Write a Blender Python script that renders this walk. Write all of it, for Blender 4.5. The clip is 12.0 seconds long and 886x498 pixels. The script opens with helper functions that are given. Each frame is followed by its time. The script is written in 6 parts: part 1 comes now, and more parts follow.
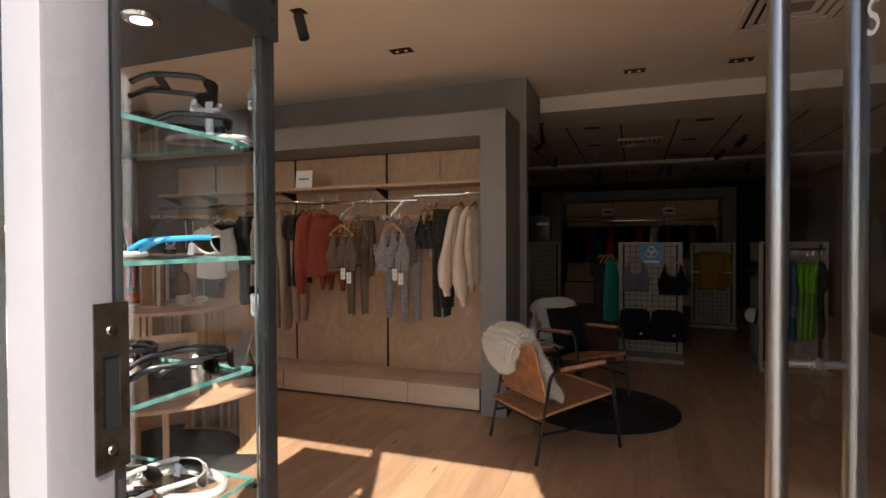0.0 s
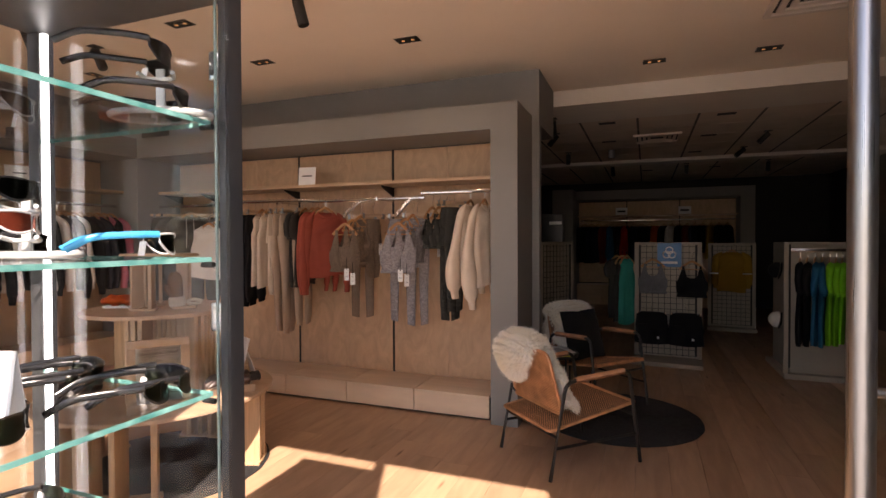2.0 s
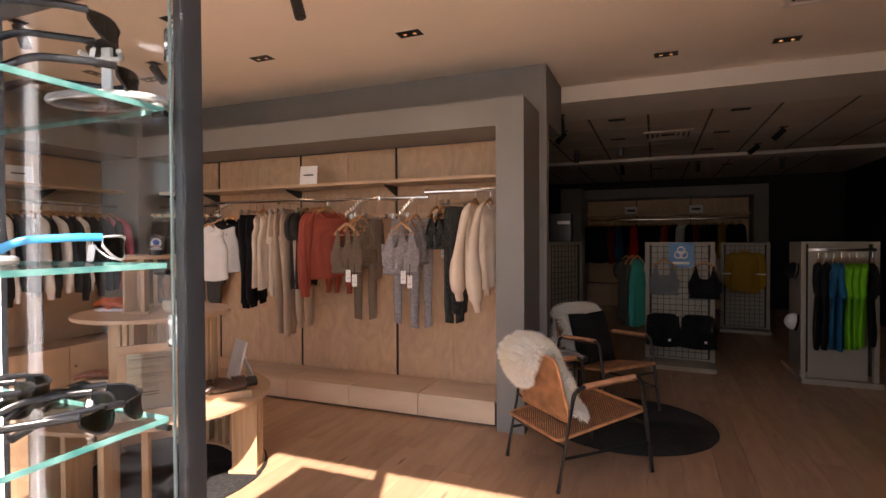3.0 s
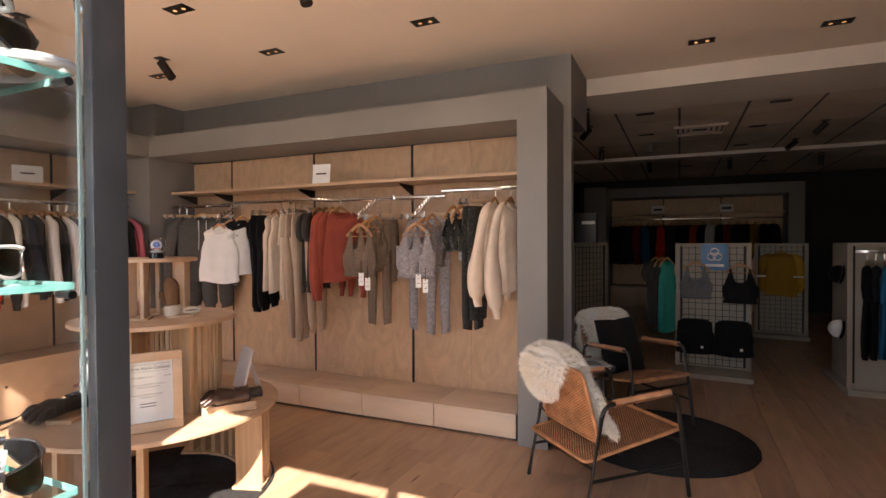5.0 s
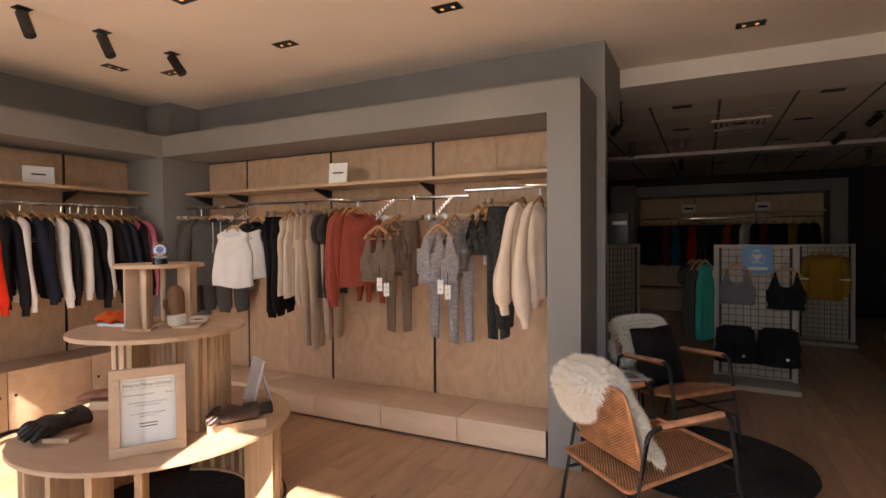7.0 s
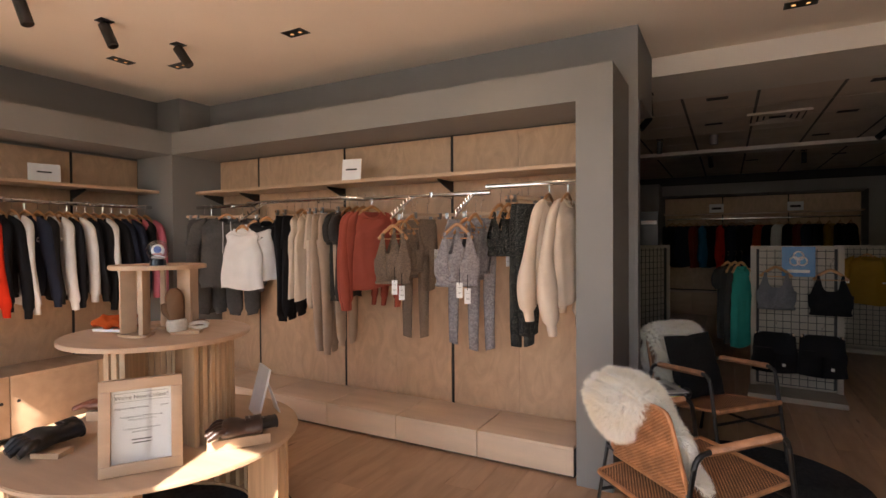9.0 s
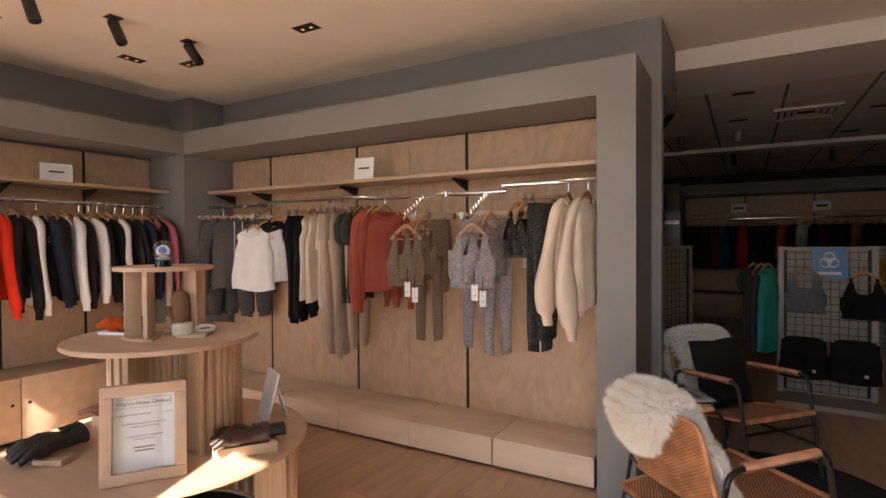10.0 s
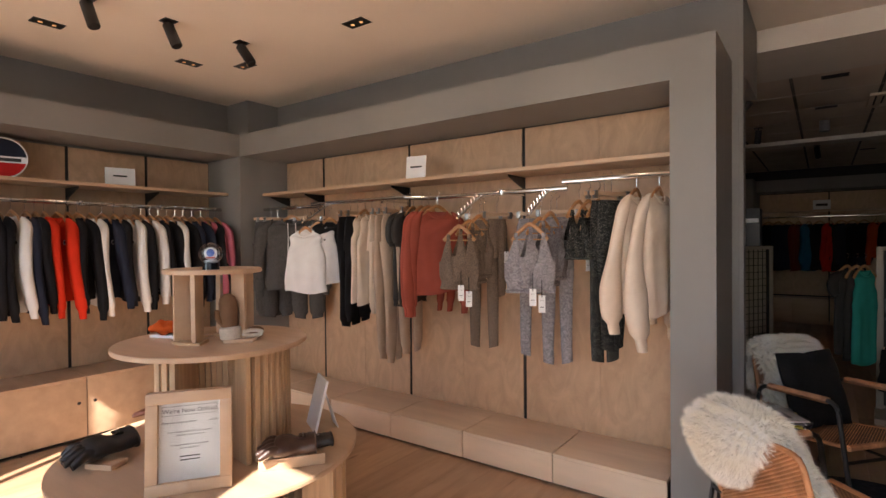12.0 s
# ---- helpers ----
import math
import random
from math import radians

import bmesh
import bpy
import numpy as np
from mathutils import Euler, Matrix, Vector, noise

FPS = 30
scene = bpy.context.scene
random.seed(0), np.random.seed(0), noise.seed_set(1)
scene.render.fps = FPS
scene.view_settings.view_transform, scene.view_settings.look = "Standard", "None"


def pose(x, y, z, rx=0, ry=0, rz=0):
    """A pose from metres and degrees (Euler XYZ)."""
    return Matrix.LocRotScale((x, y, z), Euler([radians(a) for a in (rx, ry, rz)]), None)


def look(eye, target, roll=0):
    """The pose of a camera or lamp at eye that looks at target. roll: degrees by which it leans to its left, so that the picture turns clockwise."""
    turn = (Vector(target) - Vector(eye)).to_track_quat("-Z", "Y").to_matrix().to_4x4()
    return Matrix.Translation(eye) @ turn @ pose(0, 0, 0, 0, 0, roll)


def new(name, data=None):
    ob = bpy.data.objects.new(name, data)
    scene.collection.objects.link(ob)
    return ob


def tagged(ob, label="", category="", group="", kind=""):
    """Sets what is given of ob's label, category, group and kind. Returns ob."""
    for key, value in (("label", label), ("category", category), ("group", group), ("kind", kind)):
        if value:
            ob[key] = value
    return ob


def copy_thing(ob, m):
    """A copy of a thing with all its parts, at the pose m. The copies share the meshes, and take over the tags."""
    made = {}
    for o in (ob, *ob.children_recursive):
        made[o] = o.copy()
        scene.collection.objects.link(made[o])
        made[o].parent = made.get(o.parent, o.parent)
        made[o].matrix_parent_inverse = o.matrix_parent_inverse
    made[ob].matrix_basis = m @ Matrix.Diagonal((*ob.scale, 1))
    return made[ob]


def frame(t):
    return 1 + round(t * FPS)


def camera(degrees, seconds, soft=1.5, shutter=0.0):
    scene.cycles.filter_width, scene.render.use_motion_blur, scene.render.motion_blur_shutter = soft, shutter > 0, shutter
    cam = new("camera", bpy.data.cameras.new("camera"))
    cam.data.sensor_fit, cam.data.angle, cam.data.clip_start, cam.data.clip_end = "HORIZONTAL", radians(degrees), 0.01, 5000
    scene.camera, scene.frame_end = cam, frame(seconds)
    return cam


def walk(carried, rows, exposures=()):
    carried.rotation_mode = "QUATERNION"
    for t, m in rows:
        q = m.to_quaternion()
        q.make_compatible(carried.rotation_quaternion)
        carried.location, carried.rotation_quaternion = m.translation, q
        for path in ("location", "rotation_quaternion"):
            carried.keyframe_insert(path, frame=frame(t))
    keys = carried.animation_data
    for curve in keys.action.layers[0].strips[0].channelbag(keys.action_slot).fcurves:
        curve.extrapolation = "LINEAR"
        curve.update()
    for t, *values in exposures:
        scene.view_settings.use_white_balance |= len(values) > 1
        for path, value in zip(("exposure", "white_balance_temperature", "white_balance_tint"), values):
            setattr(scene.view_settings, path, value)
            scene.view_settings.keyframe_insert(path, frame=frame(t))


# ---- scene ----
cam = camera(80.5, 12.0)
PATH = [
    (0, (0.93, -3.961, 1.377), (0.244, -2.083, 1.347), -0.3),
    (0.5, (0.913, -3.92, 1.379), (0.22, -2.045, 1.35), -0.3),
    (1, (0.9, -3.873, 1.378), (0.196, -2.001, 1.348), -0.3),
    (1.5, (0.886, -3.822, 1.374), (0.174, -1.953, 1.345), -0.3),
    (2, (0.872, -3.761, 1.374), (0.15, -1.896, 1.344), -0.2),
    (2.5, (0.864, -3.7, 1.376), (0.129, -1.84, 1.345), -0.3),
    (3, (0.857, -3.635, 1.379), (0.106, -1.782, 1.348), -0.3),
    (5, (0.794, -3.42, 1.393), (-0.03, -1.598, 1.361), -0.3),
    (5.5, (0.77, -3.368, 1.397), (-0.073, -1.555, 1.366), -0.3),
    (6, (0.738, -3.314, 1.407), (-0.123, -1.51, 1.374), -0.3),
    (6.5, (0.704, -3.258, 1.412), (-0.174, -1.461, 1.379), -0.3),
    (7, (0.672, -3.199, 1.417), (-0.223, -1.411, 1.383), -0.4),
    (7.5, (0.636, -3.144, 1.414), (-0.273, -1.363, 1.383), -0.4),
    (9.5, (0.526, -2.945, 1.41), (-0.447, -1.198, 1.381), -0.3),
    (10, (0.5, -2.895, 1.412), (-0.502, -1.163, 1.384), -0.3),
    (10.5, (0.475, -2.851, 1.413), (-0.566, -1.143, 1.386), -0.4),
    (11, (0.45, -2.812, 1.411), (-0.637, -1.133, 1.386), -0.3),
    (11.5, (0.431, -2.781, 1.417), (-0.699, -1.131, 1.39), -0.4),
    (12, (0.406, -2.747, 1.415), (-0.769, -1.129, 1.391), -0.5),
]
walk(cam, [(t, look(eye, target, roll)) for t, eye, target, roll in PATH], [(0, 1.14, 7050, 14), (1.2, 1.42, 7450, 20), (2.5, 1.77, 7300, 23), (5.0, 2.17, 6950, 18), (8, 2.17, 6900, 14), (12, 2.17, 6650, 14)])

# ---- light ----
SUN_EL, SUN_DIR = 43.5, Vector((-0.37, 0.93, 0)).normalized()
world = bpy.data.worlds.new("sky")
scene.world = world
world.use_nodes = True
wn = world.node_tree.nodes
sky = wn.new("ShaderNodeTexSky")
sky.sky_type, sky.sun_disc = "NISHITA", False
sky.sun_elevation = radians(SUN_EL)
sky.sun_rotation = math.atan2(-SUN_DIR.x, -SUN_DIR.y)
world.node_tree.links.new(sky.outputs[0], wn["Background"].inputs[0])
wn["Background"].inputs[1].default_value = 0.12
sun = new("sun", bpy.data.lights.new("sun", "SUN"))
sun.data.energy, sun.data.angle, sun.data.color = 4.3, radians(0.53), (1.0, 0.93, 0.84)
sun.matrix_world = look((0, 0, 0), SUN_DIR * math.cos(radians(SUN_EL)) - Vector((0, 0, math.sin(radians(SUN_EL)))))


# ---- materials ----
def mat(name, base, rough=0.6, metal=0.0, var=0.12, scale=6.0, stretch=(1, 1, 1), bump=0.1, fine=150.0, second=None, rnd=0.0, spec=0.5, detail=5.0):
    """A surface with broad and fine variation. second: the colour that the broad noise mixes in; rnd: change from object to object."""
    m = bpy.data.materials.new(name)
    m.use_nodes = True
    nt = m.node_tree
    n, k = nt.nodes, nt.links
    b = n["Principled BSDF"]
    co = n.new("ShaderNodeTexCoord")
    mp = n.new("ShaderNodeMapping")
    mp.inputs["Scale"].default_value = stretch
    k.new(co.outputs["Object"], mp.inputs[0])
    info = n.new("ShaderNodeObjectInfo")
    ofs = n.new("ShaderNodeVectorMath")
    ofs.operation = "MULTIPLY_ADD"
    ofs.inputs[1].default_value = (37.0, 17.0, 53.0)
    k.new(info.outputs["Random"], ofs.inputs[0])
    k.new(mp.outputs[0], ofs.inputs[2])
    a = n.new("ShaderNodeTexNoise")
    a.inputs["Scale"].default_value, a.inputs["Detail"].default_value = scale, detail
    f = n.new("ShaderNodeTexNoise")
    f.inputs["Scale"].default_value, f.inputs["Detail"].default_value = fine, 3.0
    k.new(ofs.outputs[0], a.inputs["Vector"])
    k.new(ofs.outputs[0], f.inputs["Vector"])
    mix = n.new("ShaderNodeMix")
    mix.data_type = "RGBA"
    c2 = second or tuple(c * (1 - 2.2 * var) for c in base)
    mix.inputs["A"].default_value, mix.inputs["B"].default_value = (*base, 1), (*c2, 1)
    ramp = n.new("ShaderNodeMapRange")
    ramp.inputs["From Min"].default_value, ramp.inputs["From Max"].default_value = 0.32, 0.72
    k.new(a.outputs["Fac"], ramp.inputs["Value"])
    k.new(ramp.outputs[0], mix.inputs["Factor"])
    hs = n.new("ShaderNodeHueSaturation")
    k.new(mix.outputs["Result"], hs.inputs["Color"])
    add = n.new("ShaderNodeMath")
    add.operation = "MULTIPLY_ADD"
    add.inputs[1].default_value = var * 0.9
    add.inputs[2].default_value = 1 - var * 0.45
    k.new(f.outputs["Fac"], add.inputs[0])
    if rnd:
        r2 = n.new("ShaderNodeMath")
        r2.operation = "MULTIPLY_ADD"
        r2.inputs[1].default_value = rnd
        k.new(info.outputs["Random"], r2.inputs[0])
        k.new(add.outputs[0], r2.inputs[2])
        r3 = n.new("ShaderNodeMath")
        r3.operation = "SUBTRACT"
        r3.inputs[1].default_value = rnd / 2
        k.new(r2.outputs[0], r3.inputs[0])
        add = r3
    k.new(add.outputs[0], hs.inputs["Value"])
    k.new(hs.outputs[0], b.inputs["Base Color"])
    rr = n.new("ShaderNodeMath")
    rr.operation = "MULTIPLY_ADD"
    rr.inputs[1].default_value, rr.inputs[2].default_value = 0.16, rough - 0.08
    rr.use_clamp = True
    k.new(a.outputs["Fac"], rr.inputs[0])
    k.new(rr.outputs[0], b.inputs["Roughness"])
    b.inputs["Metallic"].default_value = metal
    b.inputs["Specular IOR Level"].default_value = spec
    if bump:
        bp = n.new("ShaderNodeBump")
        bp.inputs["Strength"].default_value, bp.inputs["Distance"].default_value = bump, 0.004
        k.new(f.outputs["Fac"], bp.inputs["Height"])
        k.new(bp.outputs[0], b.inputs["Normal"])
    return m


def glass_mat(name, tint=(0.985, 0.992, 0.99), rough=0.0, base=0.03):
    m = bpy.data.materials.new(name)
    m.use_nodes = True
    nt = m.node_tree
    n, k = nt.nodes, nt.links
    n.remove(n["Principled BSDF"])
    tr, gl, lw, mx = n.new("ShaderNodeBsdfTransparent"), n.new("ShaderNodeBsdfGlossy"), n.new("ShaderNodeLayerWeight"), n.new("ShaderNodeMixShader")
    tr.inputs[0].default_value = (*tint, 1)
    gl.inputs["Roughness"].default_value = rough
    lw.inputs[0].default_value = 0.5
    pw, sc = n.new("ShaderNodeMath"), n.new("ShaderNodeMath")
    pw.operation, sc.operation = "POWER", "MULTIPLY_ADD"
    pw.inputs[1].default_value = 4.0
    sc.inputs[1].default_value, sc.inputs[2].default_value = 0.5, base
    k.new(lw.outputs["Facing"], pw.inputs[0])
    k.new(pw.outputs[0], sc.inputs[0])
    k.new(sc.outputs[0], mx.inputs[0])
    k.new(tr.outputs[0], mx.inputs[1])
    k.new(gl.outputs[0], mx.inputs[2])
    k.new(mx.outputs[0], n["Material Output"].inputs[0])
    return m


def glow(name, colour, strength):
    m = bpy.data.materials.new(name)
    m.use_nodes = True
    b = m.node_tree.nodes["Principled BSDF"]
    b.inputs["Base Color"].default_value = (*colour, 1)
    b.inputs["Emission Color"].default_value = (*colour, 1)
    b.inputs["Emission Strength"].default_value = strength
    return m


M_OAK = mat("oak_floor", (0.50, 0.318, 0.200), 0.38, var=0.10, scale=2.2, stretch=(1.2, 7, 6), bump=0.06, fine=34, rnd=0.26, detail=7)
M_BIRCH = mat("birch_ply", (0.62, 0.41, 0.262), 0.5, var=0.10, scale=3.6, stretch=(2.0, 2.0, 1.0), bump=0.05, fine=60, rnd=0.08, detail=8)
def knots(m, scale, size, dark):
    """Sparse dark knots over the grain."""
    nt = m.node_tree
    v, r, x = nt.nodes.new("ShaderNodeTexVoronoi"), nt.nodes.new("ShaderNodeMapRange"), nt.nodes.new("ShaderNodeMix")
    co = next(n for n in nt.nodes if n.type == "VECT_MATH")
    hs = next(n for n in nt.nodes if n.type == "HUE_SAT")
    grain_mix = next(n for n in nt.nodes if n.type == "MIX")
    v.inputs["Scale"].default_value = scale
    r.inputs["From Min"].default_value, r.inputs["From Max"].default_value = size * 0.25, size
    x.data_type = "RGBA"
    x.inputs["A"].default_value = (*dark, 1)
    nt.links.new(co.outputs[0], v.inputs["Vector"])
    nt.links.new(v.outputs["Distance"], r.inputs["Value"])
    nt.links.new(r.outputs[0], x.inputs["Factor"])
    nt.links.new(grain_mix.outputs["Result"], x.inputs["B"])
    nt.links.new(x.outputs["Result"], hs.inputs["Color"])


def swirl(m, amount):
    next(n for n in m.node_tree.nodes if n.type == "TEX_NOISE").inputs["Distortion"].default_value = amount


knots(M_OAK, 1.1, 0.10, (0.17, 0.085, 0.045))
swirl(M_OAK, 0.6)
swirl(M_BIRCH, 2.2)
M_BIRCH_TOP = mat("birch_ply_flat", (0.57, 0.39, 0.255), 0.45, var=0.08, scale=2.5, stretch=(1, 5, 5), bump=0.05, fine=60, rnd=0.06, detail=8)
# paler ply, brightened in colour for light bouncing off the floor
M_BENCH = mat("pale_ply_lit", (0.74, 0.56, 0.405), 0.5, var=0.06, scale=2.2, stretch=(1, 4, 4), bump=0.04, fine=60, rnd=0.05, detail=8)
M_PINE = mat("slat_wood", (0.60, 0.40, 0.235), 0.5, var=0.14, scale=3, stretch=(16, 16, 0.8), bump=0.08, fine=50, rnd=0.16)
M_GREY = mat("grey_paint", (0.235, 0.225, 0.215), 0.62, var=0.04, scale=2.0, bump=0.06, fine=260)
# white plaster tinted with the warm light of lamps and floor
M_CEIL = mat("ceiling_plaster_warmed", (0.88, 0.77, 0.64), 0.8, var=0.03, scale=1.2, bump=0.05, fine=200)
M_TILE = mat("ceiling_tile", (0.74, 0.62, 0.51), 0.85, var=0.06, scale=3, bump=0.2, fine=320)
# white paint with shade put into its colour, against too much sun
M_WHITE = mat("greyed_white_paint", (0.27, 0.268, 0.288), 0.5, var=0.06, scale=5, bump=0.12, fine=90)
M_BEAM = mat("beam_paint", (0.76, 0.69, 0.61), 0.65, var=0.03, scale=2, bump=0.04)
# dark wall, its colour deepened further to keep the unlit rear dim
M_DARKWALL = mat("dark_wall_shaded", (0.018, 0.018, 0.020), 0.7, var=0.06, scale=2, bump=0.05)
M_BLACK = mat("black_metal", (0.015, 0.015, 0.016), 0.42, var=0.1, scale=30, bump=0.03)
# black of the slotted uprights, also painted where gaps and holes lie in shade
M_SLOT_AND_SHADE = mat("slot_channel", (0.012, 0.012, 0.012), 0.6, var=0.1, scale=40, bump=0.05)
M_FRAME = mat("anthracite_frame", (0.048, 0.050, 0.053), 0.45, var=0.08, scale=20, bump=0.06, fine=400)
M_CHROME = mat("chrome", (0.78, 0.78, 0.78), 0.14, metal=1, var=0.03, scale=20, bump=0.0)
M_STEEL = mat("brushed_steel", (0.36, 0.35, 0.345), 0.30, metal=1, var=0.06, scale=4, stretch=(60, 60, 1), bump=0.03, fine=30)
M_GLASS = glass_mat("clear_glass")
M_GLASS_EDGE = mat("green_glass_edge", (0.05, 0.27, 0.25), 0.10, var=0.25, scale=25, bump=0.15, fine=60, second=(0.30, 0.64, 0.60))
M_PAVE = mat("pavement", (0.50, 0.475, 0.44), 0.85, var=0.12, scale=3, bump=0.3, fine=80)
M_RUG = mat("dark_jute", (0.030, 0.029, 0.030), 0.95, var=0.3, scale=40, bump=0.6, fine=180)
M_RATTAN = mat("rattan", (0.60, 0.285, 0.135), 0.45, var=0.22, scale=14, bump=0.25, fine=90, rnd=0.15)
M_FLEECE = mat("sheepskin", (0.95, 0.92, 0.86), 0.95, var=0.03, scale=6, bump=0.2, fine=90, second=(0.90, 0.82, 0.66))

M_FLEECE.node_tree.nodes["Principled BSDF"].inputs["Sheen Weight"].default_value = 0.5


# ---- mesh tools ----
def box(bm, x0, x1, y0, y1, z0, z1, bevel=0.0):
    m = Matrix.Translation(((x0 + x1) / 2, (y0 + y1) / 2, (z0 + z1) / 2)) @ Matrix.Diagonal((x1 - x0, y1 - y0, z1 - z0, 1))
    r = bmesh.ops.create_cube(bm, size=1, matrix=m)
    if bevel:
        es = {e for v in r["verts"] for e in v.link_edges}
        bmesh.ops.bevel(bm, geom=list(es), offset=bevel, segments=2, affect="EDGES", profile=0.6)
    return bm


def boxed(*a, **k):
    return box(bmesh.new(), *a, **k)


def cyl(bm, p, q, r, r2=None, seg=12, caps=True):
    p, q = Vector(p), Vector(q)
    d = q - p
    m = Matrix.Translation((p + q) / 2) @ d.to_track_quat("Z", "Y").to_matrix().to_4x4()
    bmesh.ops.create_cone(bm, cap_ends=caps, segments=seg, radius1=r, radius2=r if r2 is None else r2, depth=d.length, matrix=m)
    return bm


def tube(bm, pts, r, seg=8, closed=False, flat=1.0):
    """A round bar through the points. r: one radius or one a point."""
    pts = [Vector(p) for p in pts]
    n = len(pts)
    rings = []
    up = Vector((0, 0, 1))
    for i, p in enumerate(pts):
        a, b = pts[i - 1 if i or closed else 0], pts[(i + 1) % n if i < n - 1 or closed else i]
        d = (b - a).normalized()
        u = up.cross(d)
        if u.length < 0.2:
            u = Vector((1, 0, 0)).cross(d)
        u.normalize()
        w = d.cross(u)
        rr = r[i] if isinstance(r, (list, tuple)) else r
        rings.append([bm.verts.new(p + u * math.cos(t) * rr + w * math.sin(t) * rr * flat) for t in (2 * math.pi * j / seg for j in range(seg))])
    for i in range(n if closed else n - 1):
        A, B = rings[i], rings[(i + 1) % n]
        for j in range(seg):
            bm.faces.new((A[j], A[(j + 1) % seg], B[(j + 1) % seg], B[j]))
    if not closed:
        bm.faces.new(rings[0][::-1])
        bm.faces.new(rings[-1])
    return bm


def bend(pts, r=0.03, steps=4):
    """Round off the corners of a line of points."""
    pts = [Vector(p) for p in pts]
    out = [pts[0]]
    for a, p, b in zip(pts, pts[1:], pts[2:]):
        u, v = (a - p), (b - p)
        k = min(r, u.length * 0.45, v.length * 0.45)
        s, e = p + u.normalized() * k, p + v.normalized() * k
        for i in range(steps + 1):
            t = i / steps
            out.append(s * (1 - t) ** 2 + p * 2 * t * (1 - t) + e * t * t)
    return out + [pts[-1]]


def slab(bm, poly, z0, z1, m=Matrix()):
    """A flat outline (x, y) given thickness from z0 to z1."""
    lo = [bm.verts.new(m @ Vector((x, y, z0))) for x, y in poly]
    hi = [bm.verts.new(m @ Vector((x, y, z1))) for x, y in poly]
    bm.faces.new(lo[::-1])
    bm.faces.new(hi)
    for i in range(len(poly)):
        j = (i + 1) % len(poly)
        bm.faces.new((lo[i], lo[j], hi[j], hi[i]))
    return bm


def finish(bm, smooth):
    bmesh.ops.recalc_face_normals(bm, faces=bm.faces)
    me = bpy.data.meshes.new("mesh")
    if smooth:
        for f in bm.faces:
            f.smooth = True
        for e in bm.edges:
            if len(e.link_faces) == 2 and e.calc_face_angle() > 0.7:
                e.smooth = False
    bm.to_mesh(me)
    bm.free()
    return me


def part(name, bm, material, parent, label="", smooth=True):
    me = finish(bm, smooth)
    me.materials.append(material)
    ob = new(name, me)
    ob.parent = parent
    if label:
        tagged(ob, label)
    return ob


def solid(name, bm, material, label, category, kind="structure", smooth=False, group=""):
    me = finish(bm, smooth)
    me.materials.append(material)
    return tagged(new(name, me), label, category, group, kind)


def thing(name, m, label, category, group="", kind=""):
    ob = new(name)
    ob.empty_display_size = 0.05
    ob.matrix_world = m
    return tagged(ob, label, category, group, kind)


# ---- the shell: the bay wall's front corner is the origin ----
CEIL, XL, YF, XR, YB = 2.79, -3.84, -3.61, 4.3, 8.5
PIER = 0.052
floor = solid("floor", boxed(-4.9, XR, YF - 0.03, YB, -0.16, -0.014), M_SLOT_AND_SHADE, "oiled oak plank floor of the shop", "floor")
solid("ceiling", boxed(-4.9, XR, YF + 0.16, 1.28, CEIL, CEIL + 0.2), M_CEIL, "smooth white plaster ceiling, warm light put into its colour", "ceiling")
# dropped ceiling behind: solid border, then 0.6 m tiles with recessed joints
bm = bmesh.new()
box(bm, -4.9, XR, 1.28, 1.30, 2.645, CEIL + 0.2)
box(bm, -4.9, XR, 1.30, 2.06, 2.645, 2.72)
solid("beam_1", bm, M_BEAM, "off-white painted drop at the ceiling step", "beam")
bm = bmesh.new()
box(bm, -4.9, XR, 2.06, 5.10, 2.66, 2.72)
for i in range(-8, 8):
    for j in range(5):
        x, y = 0.205 + 0.585 * i, 2.06 + 0.6 * j
        if x > -4.7 and x < XR - 0.6:
            box(bm, x + 0.008, x + 0.577, y + 0.006, y + 0.594, 2.648, 2.662)
solid("ceiling_2", bm, M_TILE, "suspended tile ceiling over the shop's dark rear", "ceiling")
solid("beam_2", boxed(-4.9, XR, 5.06, 5.36, 2.60, 2.72), M_BEAM, "off-white painted beam across the rear ceiling", "beam")
bm = bmesh.new()
box(bm, -4.9, XR, 5.36, YB, 2.66, 2.72)
for i in range(-8, 8):
    for j in range(5):
        x, y = 0.205 + 0.585 * i, 5.36 + 0.6 * j
        if x > -4.7 and x < XR - 0.6:
            box(bm, x + 0.008, x + 0.577, y + 0.006, y + 0.594, 2.648, 2.662)
# bars along y are coloured dark for the shadow gaps between tiles
grid, cross = bmesh.new(), bmesh.new()
for i in range(-8, 9):
    x = 0.205 + 0.585 * i
    if -4.1 < x < XR - 0.6:
        box(grid, x - 0.012, x + 0.012, 2.061, 5.059, 2.6465, 2.6605)
        box(grid, x - 0.012, x + 0.012, 5.361, YB - 0.11, 2.6465, 2.6605)
for j in range(1, 5):
    box(cross, -4.1, XR - 0.6, 2.06 + 0.6 * j - 0.004, 2.06 + 0.6 * j + 0.004, 2.6455, 2.6465)
    box(cross, -4.1, XR - 0.6, 5.36 + 0.6 * j - 0.004, 5.36 + 0.6 * j + 0.004, 2.6455, 2.6465)
solid("ceiling_grid", grid, mat("grid_gap_shade", (0.10, 0.085, 0.07), 0.6, var=0.03, scale=4), "dark bars standing for the shadow gaps between ceiling tiles", "ceiling")
solid("ceiling_bars", cross, mat("grid_enamel", (0.80, 0.74, 0.66), 0.5, var=0.03, scale=4), "thin white metal bars of the suspended ceiling", "ceiling")
solid("ceiling_3", bm, M_TILE, "suspended tile ceiling over the rear room", "ceiling")

